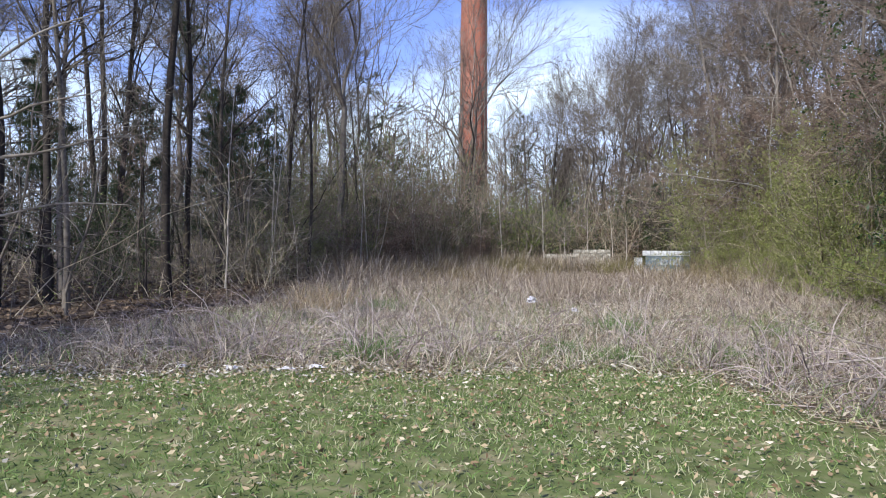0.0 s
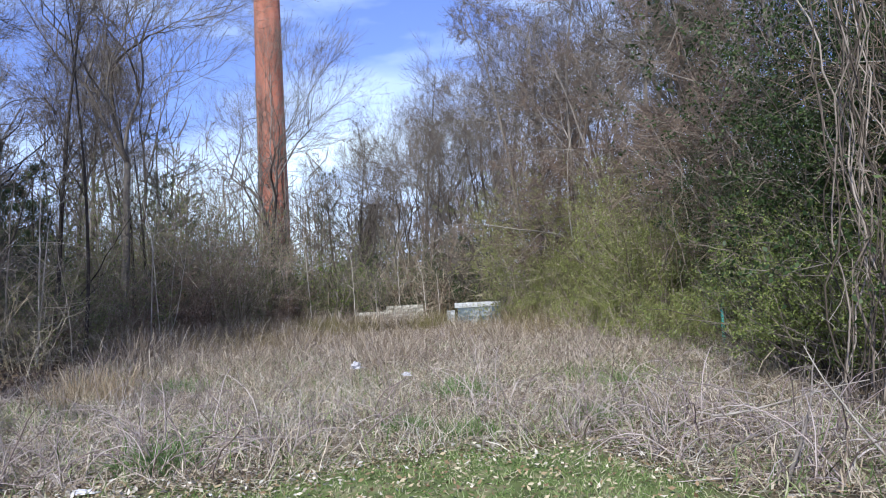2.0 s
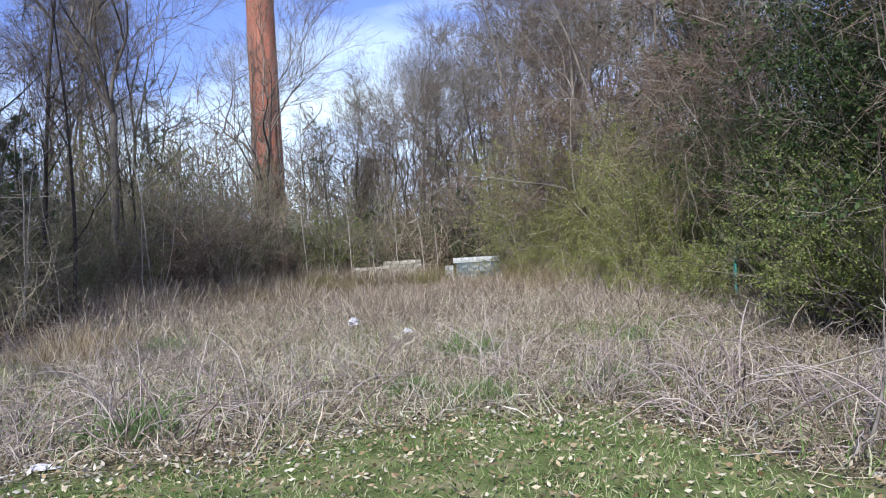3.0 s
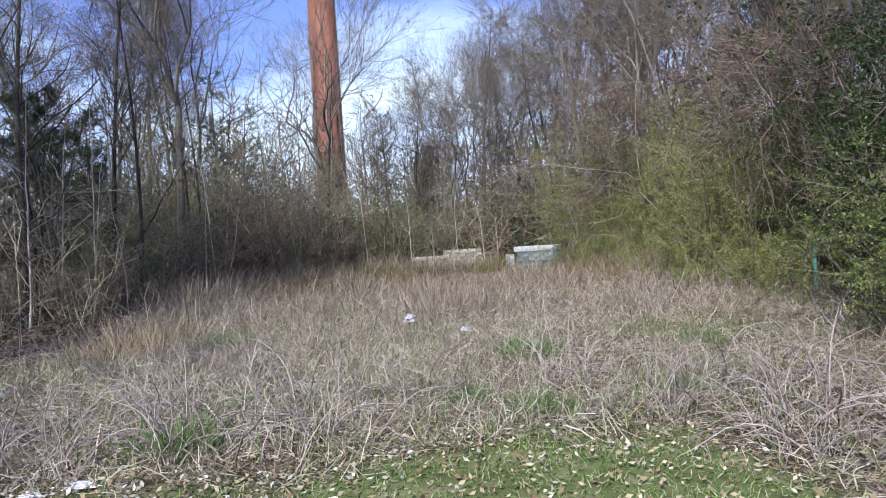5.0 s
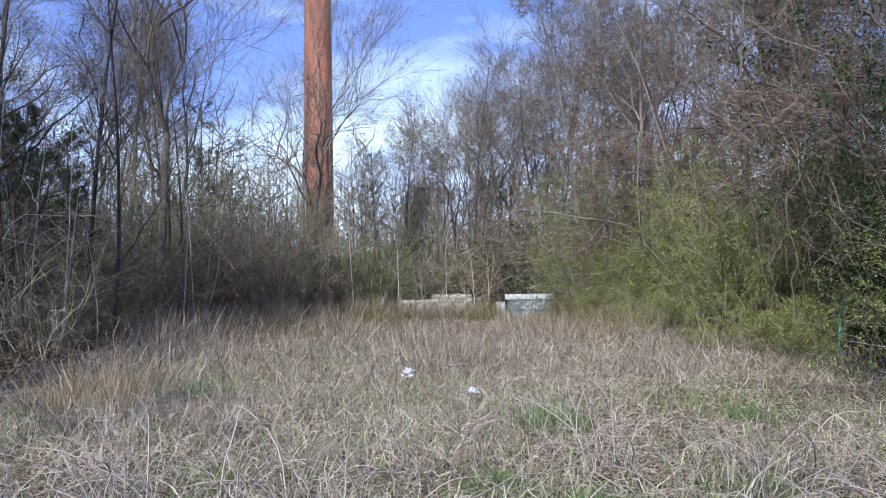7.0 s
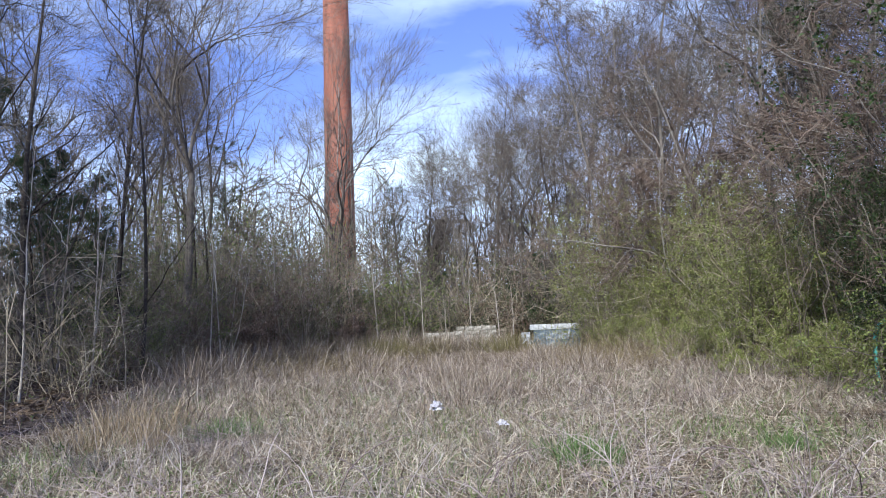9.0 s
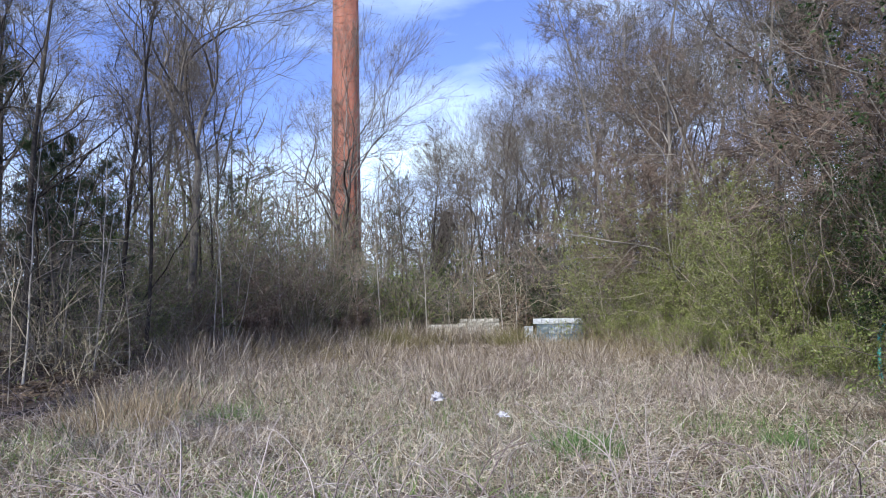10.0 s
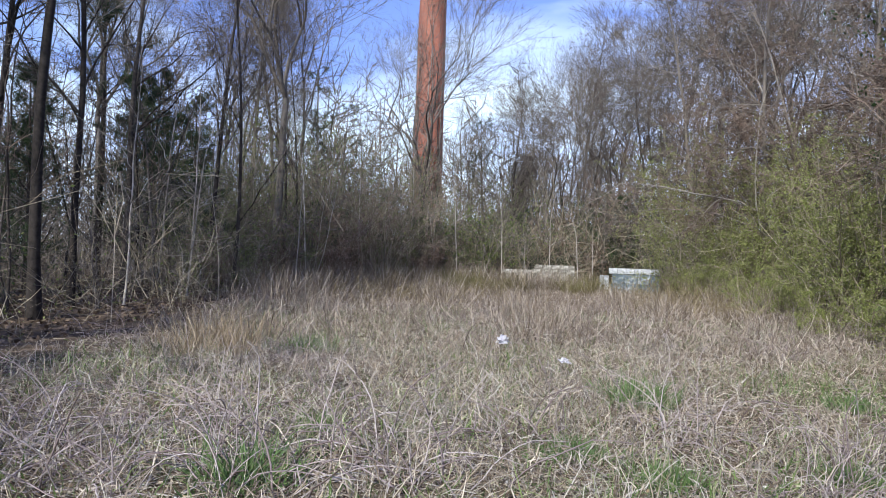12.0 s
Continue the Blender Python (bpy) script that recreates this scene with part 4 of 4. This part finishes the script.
for i, (x, y, s) in enumerate([(-11.6, -9.4, 0.95), (-10.4, -6.2, 1.05), (-9.9, -4.9, 0.8), (-12.4, -13.0, 0.75), (-7.6, 1.6, 0.9)]):
    plant(BEECH, "leaf_holding_shrub", "bushy young beech holding pinkish-brown dead leaves", "shrub", "young beeches", x, y, i * 100, s)


BRUSH = [shrub_meshes(111, 30, 7.0, 2.2, PRIVET_LEAF, 4200, 0.042, SCRUB, -0.01, 11, 0.4), shrub_meshes(112, 28, 6.0, 2.2, BEECH_LEAF, 2600, 0.045, SCRUB, -0.02, 11, 0.45)]
for i in range(15):
    along, away = radians(-29 + i * 1.05), 33.0 + (i * 0.618 % 1) * 10
    plant(BRUSH[i % 3 % 2], "tall_brush", "tall olive-brown brush in front of the bare trees", "shrub", "tall brush", 0.4 + math.sin(along) * away, -36.8 + math.cos(along) * away, i * 77, 0.8 + 0.4 * (i * 0.37 % 1))
for i, (x, y, size) in enumerate([(-8.4, 5.2, 0.9), (-6.4, 6.4, 0.8), (-4.6, 8.0, 0.9), (-2.0, 9.5, 0.75), (0.4, 10.5, 0.8)]):
    plant(BRUSH[i % 2], "tall_brush", "tall grey-brown brush behind the ruined walls", "shrub", "tall brush", x, y, i * 50, size)


HOLLY = shrub_meshes(105, 40, 6.8, 1.5, EVERGREEN, 36000, 0.036, TWIG, 0.03, 10, 0.15)
for i, (x, y, s) in enumerate([(8.3, -29.4, 1.0), (9.8, -26.2, 1.05), (8.9, -33.4, 0.95), (7.5, -27.6, 0.85), (8.7, -21.4, 0.7)]):
    plant(HOLLY, "evergreen_tree", "dark evergreen tree with small glossy leaves", "tree", "evergreen trees of the east wood", x, y, i * 120, s)


# ---- undergrowth and far woods ----
def undergrowth(name, label, seed, n, spots, tall, mat, width, leaf_share=0.0, leaf_mat=None):
    rng = np.random.default_rng(seed)
    x, y = spots(rng, n)
    base = np.stack([x, y, height(x, y)], 1)
    way = rng.normal(size=(n, 3)) * 0.4 + np.array([0, 0, 1.0])
    way[:, 2] = np.abs(way[:, 2])
    ln = tall * rng.uniform(0.2, 1.2, n) * (0.72 + 0.3 * np.sin(0.55 * x + 1.3 * np.sin(0.31 * y)) + 0.18 * np.sin(1.7 * x + 0.9 * y))
    p = lines(rng, base, way, ln, 5, 0.22, -0.02)
    r = (width * rng.uniform(0.5, 1.4, n))[:, None] * np.linspace(1, 0.35, 5)[None, :]
    p1, r1 = sprout(rng, p, r, 8, 0.05, 1.0, 65, 0.45, 3, 0.3, -0.02, 0.7, 0.5, 0.3, width * 0.6)
    side = unit(np.cross(way, rng.normal(size=(n, 3))))
    side1 = unit(np.cross(p1[:, -1] - p1[:, 0], rng.normal(size=(len(p1), 3))))
    thing(name, label, "undergrowth", kind="stuff", me=poly_mesh(name, *joined(ribbons(p, r, side), ribbons(p1, r1, side1)), mat))
    if leaf_share:
        m = int(n * leaf_share)
        c = p1[rng.integers(0, len(p1), m), rng.integers(0, 3, m)] + rng.normal(0, 0.1, (m, 3))
        c[:, 2] = np.maximum(c[:, 2], height(c[:, 0], c[:, 1]) + 0.05)
        thing("undergrowth_leaves", "scattered green leaves in the thicket", "leaves", kind="stuff", me=poly_mesh("undergrowth_leaves", *leaves(rng, c, 0.03), leaf_mat))


def west_spots(rng, n):
    y = rng.uniform(-33, 12, n)
    return field_west(y) + 0.3 - np.abs(rng.normal(0, 5.0, n)), y


def thicket_spots(rng, n):
    y = 12 - np.abs(rng.normal(0, 17, n))
    return field_west(y) + 0.2 - np.abs(rng.normal(0, 4.5, n)), y


def north_spots(rng, n):
    return rng.uniform(-32, 16, n), 3.5 + np.abs(rng.normal(0, 10, n))


def east_spots(rng, n):
    y = rng.uniform(-33, 8, n)
    return field_east(y) + 2.4 + np.abs(rng.normal(0, 4, n)), y


undergrowth("undergrowth", "brown leafless thicket under the west wood", 110, 1800, thicket_spots, 4.6, SCRUB, 0.011, 9.0, PRIVET_LEAF)
undergrowth("undergrowth", "grey-brown thicket behind the ruined walls", 111, 2300, north_spots, 6.5, SCRUB, 0.018, 9.0, PRIVET_LEAF)
undergrowth("undergrowth", "tangled vines and brush under the east wood", 112, 3600, east_spots, 5.6, SCRUB, 0.009, 2.5, EVERGREEN)


def deep_spots(rng, n):
    x, y = rng.uniform(-48, 22, n), rng.uniform(14, 42, n)
    return x, np.where(np.abs(x + 18.5 + (50 - y) * 0.21) < 3.5, y - 3, y)


undergrowth("understory", "hazy grey-brown understory deep in the wood", 113, 2700, deep_spots, 13.0, TWIG, 0.028)
WESTERN = lambda rng, n: (rng.uniform(-40, -17, n), rng.uniform(-32, 14, n))
undergrowth("understory", "hazy understory deep in the west wood", 114, 1500, WESTERN, 8.0, TWIG, 0.02)


def far_woods():
    rng = np.random.default_rng(120)
    n = 1400
    a = rng.uniform(-0.25, 1.25, n) * np.pi
    d = rng.uniform(62, 120, n)
    x, y = np.cos(a) * d, np.sin(a) * d - 31
    keep = np.hypot(x + 18.5, y - 50) > 5
    x, y, a, d = x[keep], y[keep], a[keep], d[keep]
    n = len(x)
    p = lines(rng, np.stack([x, y, height(x, y)], 1), np.tile([[0, 0, 1.0]], (n, 1)), rng.uniform(12, 21, n), 6, 0.05, 0.03)
    r = rng.uniform(0.05, 0.14, n)[:, None] * np.linspace(1, 0.2, 6)[None, :]
    p1, r1 = sprout(rng, p, r, 12, 0.05, 1.0, 55, 0.3, 3, 0.2, 0.06, 0.5, 0.3, 0.5, 0.07)
    p2, r2 = sprout(rng, p1, r1, 3, 0.2, 1.0, 42, 0.6, 2, 0.1, 0.06, 0.6, 0.4, 0.4, 0.05)
    s1 = unit(np.cross(p1[:, -1] - p1[:, 0], rng.normal(size=(len(p1), 3))))
    s2 = unit(np.cross(p2[:, -1] - p2[:, 0], rng.normal(size=(len(p2), 3))))
    thing("far_woods", "distant belt of leafless grey-brown woodland", "woods", kind="stuff",
          me=poly_mesh("far_woods", *joined(tubes(p, r, 3), ribbons(p1, r1, s1), ribbons(p2, r2, s2)), TWIG))


far_woods()


def leaf_floor():
    rng = np.random.default_rng(125)
    x1, y1 = west_spots(rng, 14000)
    x2, y2 = east_spots(rng, 6000)
    x, y = np.concatenate([x1, x2]), np.concatenate([y1, y2])
    c = np.stack([x, y, height(x, y) + rng.uniform(0.01, 0.06, len(x))], 1)
    thing("leaf_litter", "brown leaf litter on the floor of the woods", "leaves", kind="stuff", me=poly_mesh("leaf_litter", *leaves(rng, c, 0.06, 0.6), LITTERED))


leaf_floor()


# ---- smokestack ----
def smokestack():
    ob = thing("smokestack", "tall tapering red brick smokestack with climbing vines", "smokestack", place=pose(-18.5, 50, float(height(-18.5, 50))))
    seg, rows, top = 48, 32, 58.0
    rad = lambda z: 1.93 - 0.0073 * z
    zs = np.linspace(0, top, rows)
    ang = np.arange(seg) * 2 * np.pi / seg
    v = np.array([[rad(z) * math.cos(a), rad(z) * math.sin(a), z] for z in zs for a in ang])
    f = np.array([[j * seg + i, j * seg + (i + 1) % seg, (j + 1) * seg + (i + 1) % seg, (j + 1) * seg + i] for j in range(rows - 1) for i in range(seg)])
    me = poly_mesh("shaft", v, f, STACK_BRICK, True)
    uv = me.uv_layers.new(name="UVMap")
    co = np.zeros((len(f) * 4, 2), np.float32)
    q = 0
    for j in range(rows - 1):
        for i in range(seg):
            for (di, dj) in ((0, 0), (1, 0), (1, 1), (0, 1)):
                co[q] = ((i + di) / seg * 11.0, zs[j + dj])
                q += 1
    uv.data.foreach_set("uv", co.ravel())
    part("shaft", me, ob)
    # vines that climb the side towards the field
    rng = np.random.default_rng(131)
    for i in range(7):
        a0 = radians(-90) + rng.uniform(-1.2, 1.0)
        k = 22
        h = rng.uniform(16, 34)
        z = np.linspace(0, h, k)
        a = a0 + np.cumsum(rng.normal(0, 0.05, k))
        line = np.stack([(rad(z) + 0.05) * np.cos(a), (rad(z) + 0.05) * np.sin(a), z], 1)[None]
        rv = np.linspace(rng.uniform(0.10, 0.20), 0.04, k)[None]
        q, rq = sprout(rng, line, rv, 46, 0.2, 1.0, 60, 0.07, 4, 0.25, 0.02, 0.5, 0.3, 0.2, 0.02)
        part("vine", poly_mesh("vine", *joined(tubes(line, rv, 5), tubes(q, rq, 3)), VINE), ob, "bare climbing vine")
    # a shaggy mat of vine stems over the foot of the stack
    n = 1000
    z = 14 * rng.uniform(0, 1, n) ** 1.3
    a = radians(-90) + rng.normal(0, 0.75, n)
    c = np.stack([(rad(z) + 0.06) * np.cos(a), (rad(z) + 0.06) * np.sin(a), z], 1)
    out_way = np.stack([np.cos(a), np.sin(a), np.zeros(n)], 1)
    q = lines(rng, c, out_way * 0.25 + rng.normal(0, 0.35, (n, 3)) + np.array([0, 0, 0.7]), rng.uniform(0.8, 2.6, n), 5, 0.25)
    part("vine_mat", poly_mesh("vine_mat", *tubes(q, rng.uniform(0.02, 0.05, n)[:, None] * np.linspace(1, 0.5, 5)[None], 3), VINE), ob, "shaggy mat of bare vines", "stuff")


smokestack()


# ---- hanging vines, snag, branches ----
def hanging_vines(x, y, n, tall, width, seed):
    rng = np.random.default_rng(seed)
    ob = thing("hanging_vines", "curtain of bare woody vines hanging from a tree", "vines", "hanging vines", place=pose(x, y, float(height(x, y))))
    for _ in range(n):
        k = 16
        z = np.linspace(0, tall * rng.uniform(0.75, 1.05), k)
        u = np.cumsum(rng.normal(0, 0.085, (k, 2)), 0)
        line = np.stack([rng.normal(0, width) + u[:, 0], rng.normal(0, width * 0.6) + u[:, 1], z], 1)[None]
        r = rng.uniform(0.006, 0.013) * np.linspace(1, 0.7, k)[None]
        q, rq = sprout(rng, line, r, 5, 0.1, 0.9, 40, 0.12, 4, 0.2, -0.1, 0.5)
        part("vine", poly_mesh("vine", *joined(tubes(line, r, 5), tubes(q, rq, 3)), VINE, True), ob)


hanging_vines(5.2, -32.2, 15, 5.8, 0.2, 140)
hanging_vines(5.9, -31.6, 9, 6.0, 0.4, 141)
hanging_vines(7.2, -21.5, 9, 5.5, 0.5, 142)


def snag():
    rng = np.random.default_rng(150)
    ob = thing("snag", "dark broken tree trunk wrapped in dead vines", "dead tree", place=pose(-5.9, 23.6, float(height(-5.9, 23.6))))
    k = 12
    p = lines(rng, np.zeros((1, 3)), np.array([[0.03, 0, 1.0]]), np.array([10.6]), k, 0.04)
    part("trunk", poly_mesh("trunk", *tubes(p, np.linspace(0.55, 0.42, k)[None], 10), BARK, True), ob)
    c = p[0, rng.integers(1, k, 1700)] + rng.normal(0, 0.6, (1700, 3)) * np.array([1, 1, 0.8])
    q = lines(rng, c, rng.normal(size=c.shape) * 0.6 + np.array([0, 0, -0.6]), rng.uniform(0.8, 2.2, 1700), 5, 0.25, -0.06)
    part("vine_mass", poly_mesh("vine_mass", *tubes(q, rng.uniform(0.014, 0.034, 1700)[:, None] * np.linspace(1, 0.5, 5)[None], 3), TWIG), ob, "shaggy dead vines", "stuff")


snag()


def fallen_branch(x, y, z, az, el, length, r, seed, label):
    rng = np.random.default_rng(seed)
    p = lines(rng, np.zeros((1, 3)), np.array([[math.cos(az) * math.cos(el), math.sin(az) * math.cos(el), math.sin(el)]]), np.array([length]), 9, 0.07)
    rr = r * np.linspace(1, 0.35, 9)[None]
    q, rq = sprout(rng, p, rr, 5, 0.3, 1.0, 45, 0.3, 4, 0.15, 0.03, 0.6)
    thing("fallen_branch", label, "branch", "fallen branches", place=pose(x, y, float(height(x, y)) + z),
          me=poly_mesh("fallen_branch", *joined(tubes(p, rr, 6), tubes(q, rq, 3)), BARK_PALE, True))


for i, (x, y, z, az, el, ln, r) in enumerate([(3.0, -33.6, 0.05, 0.5, 0.35, 1.3, 0.012), (3.2, -34.4, 0.05, 0.9, 0.5, 1.4, 0.014), (3.4, -32.6, 0.25, -0.1, 0.05, 1.4, 0.014), (3.9, -34.6, 0.1, 2.2, 0.6, 1.1, 0.011),
                                              (4.1, -32.0, 0.3, 2.6, 0.3, 1.3, 0.012), (-3.4, -26.6, 0.12, 2.7, 0.08, 1.1, 0.011)]):
    fallen_branch(x, y, z, az, el, ln, r, 160 + i, "pale dead branch lying in the brush")


# ---- ruined walls ----
def block(w, d, h, seed):
    rng = random.Random(seed)
    bm = bmesh.new()
    bmesh.ops.create_cube(bm, size=1.0)
    for v in bm.verts:
        v.co = Vector((v.co.x * w + rng.uniform(-0.006, 0.006), v.co.y * d + rng.uniform(-0.01, 0.01), v.co.z * h + rng.uniform(-0.008, 0.008)))
    bmesh.ops.bevel(bm, geom=bm.edges[:], offset=0.012, segments=1, affect="EDGES")
    me = bpy.data.meshes.new("block")
    bm.to_mesh(me)
    bm.free()
    return me


def block_wall(label, x0, x1, y, z0, courses, bw, bh, mat, cap=None, gaps=0.0, seed=1):
    rng = random.Random(seed)
    meshes = [block(bw - 0.012, 0.2, bh - 0.012, seed + i) for i in range(4)]
    caps = [block(bw * 0.66 - 0.008, 0.29, 0.27, seed + 20 + i) for i in range(3)]
    for me in meshes:
        me.materials.append(mat)
    for me in caps:
        me.materials.append(cap or mat)
    ob = thing("block_wall", label, "wall", place=pose(x0, y, z0))
    n = max(1, round((x1 - x0) / bw))
    for c in range(courses):
        for i in range(n):
            if c and rng.random() < gaps * c / courses:
                continue
            o = part("block", rng.choice(meshes), ob)
            o.matrix_basis = pose((i + 0.5 + (0.5 if c % 2 and i < n - 1 else 0) * 0.5) * bw, rng.uniform(-0.008, 0.008), (c + 0.5) * bh, 0, 0, rng.uniform(-0.7, 0.7))
    if cap:
        for i in range(round(n / 0.66)):
            o = part("cap_block", rng.choice(caps), ob, "white-painted cap block")
            o.matrix_basis = pose((i + 0.5) * bw * 0.66, 0, courses * bh + 0.137, 0, 0, rng.uniform(-0.7, 0.7))
    return ob


gz = float(height(3.2, 0)) - 0.02
block_wall("low blue-grey block wall with white-painted cap", 2.0, 4.5, 0.1, gz, 2, 0.625, 0.5, BLOCK, PAINTED, 0.0, 3)
block_wall("short step of white block beside the capped wall", 1.55, 2.0, 0.1, gz, 2, 0.45, 0.45, PAINTED, None, 0.0, 9)
block_wall("crumbling pale block wall in the weeds", -1.85, 0.3, 0.3, gz, 6, 0.43, 0.22, STONE, None, 0.12, 14)
block_wall("lower crumbling end of the pale block wall", -3.4, -1.87, 0.3, gz, 5, 0.38, 0.21, STONE, None, 0.2, 17)


# ---- litter and plastic ----
def crumpled(name, label, x, y, size, seed, mat, lift=0.24):
    rng = random.Random(seed)
    bm = bmesh.new()
    bmesh.ops.create_icosphere(bm, subdivisions=3, radius=1.0)
    for v in bm.verts:
        k = 0.7 + 0.6 * noise.noise(v.co * 2.3 + Vector((seed, 0, 0))) + 0.25 * noise.noise(v.co * 6 + Vector((0, seed, 0)))
        v.co = Vector((v.co.x * size[0] * k, v.co.y * size[1] * k, max(-0.2, v.co.z) * size[2] * k))
    me = bpy.data.meshes.new(name)
    bm.to_mesh(me)
    bm.free()
    me.materials.append(mat)
    thing(name, label, "litter", "litter", place=pose(x, y, float(height(x, y)) + lift, 0, 0, rng.uniform(0, 360)), me=me)


crumpled("plastic_bag", "crumpled white plastic bag in the dead grass", -0.6, -25.2, (0.19, 0.13, 0.13), 4, PAPER)
crumpled("plastic_bag", "small white plastic scrap in the dead grass", 0.43, -26.9, (0.13, 0.08, 0.07), 7, PAPER)


for sx, sy, a, b, c, k in [(-1.87, -33.3, 0.16, 0.07, 0.03, 11), (-2.15, -33.45, 0.10, 0.06, 0.03, 12), (-2.72, -33.65, 0.11, 0.08, 0.04, 13), (-3.3, -33.7, 0.09, 0.05, 0.03, 15)]:
    crumpled("plastic_scrap", "flat torn scrap of pale plastic at the lawn's edge", sx, sy, (a, b, c), k, PAPER, 0.03)


def bent_pipe(name, pts, r, mat):
    """A pipe through the given points, rounded by a spline."""
    cu = bpy.data.curves.new(name, "CURVE")
    cu.dimensions, cu.bevel_depth, cu.bevel_resolution, cu.resolution_u, cu.use_fill_caps = "3D", r, 3, 8, True
    sp = cu.splines.new("NURBS")
    sp.points.add(len(pts) - 1)
    for q, c in zip(sp.points, pts):
        q.co = (*c, 1)
    sp.use_endpoint_u, sp.order_u = True, 3
    ob = new(name, cu)
    me = bpy.data.meshes.new_from_object(ob.evaluated_get(bpy.context.evaluated_depsgraph_get()))
    bpy.data.objects.remove(ob)
    me.materials.clear()
    me.materials.append(mat)
    return me


def flat_strip(pts, wide, thick):
    """A flat band with rounded edges through the points, its face towards -y."""
    bm = bmesh.new()
    rows = []
    for x, y, z in pts:
        rows.append([bm.verts.new((x + u * wide, y + w * thick, z)) for u, w in ((-0.5, 0), (-0.42, -0.5), (0.42, -0.5), (0.5, 0), (0.42, 0.5), (-0.42, 0.5))])
    for a, b in zip(rows, rows[1:]):
        for i in range(6):
            bm.faces.new([a[i], a[(i + 1) % 6], b[(i + 1) % 6], b[i]])
    bm.faces.new(rows[0][::-1])
    bm.faces.new(rows[-1])
    bmesh.ops.recalc_face_normals(bm, faces=bm.faces[:])
    me = bpy.data.meshes.new("strip")
    bm.to_mesh(me)
    bm.free()
    me.materials.append(TEAL)
    return me


post = thing("plastic_strip", "bent teal plastic strip standing in the brambles", "plastic strip", place=pose(4.17, -34.46, float(height(4.17, -34.46))))
part("strip", flat_strip([(0.07, 0, 0.98), (0.055, 0.0, 1.06), (0.035, -0.005, 1.16), (0.01, 0.0, 1.27), (-0.015, 0.02, 1.33)], 0.048, 0.012), post)
part("tail", bent_pipe("tail", [(0.07, 0, 0.99), (0.16, 0.03, 0.88), (0.30, 0.05, 0.72), (0.36, 0.05, 0.5), (0.38, 0.06, 0.0)], 0.013, TEAL_WORN), post, "faded grey-teal tail")
arch = thing("plastic_hoop", "arched teal plastic pipe half hidden in green shrubs", "plastic pipe", place=pose(7.95, -21.6, float(height(7.95, -21.6))) @ Matrix.Diagonal((0.85, 1, 0.82, 1)))
part("pipe", bent_pipe("pipe", [(0.0, 0, 0.0), (-0.02, 0, 0.9), (0.05, 0, 1.4), (0.35, 0, 1.65), (0.7, 0, 1.55), (0.95, 0.1, 1.1), (1.0, 0.1, 0.0)], 0.045, TEAL_FADED), arch)
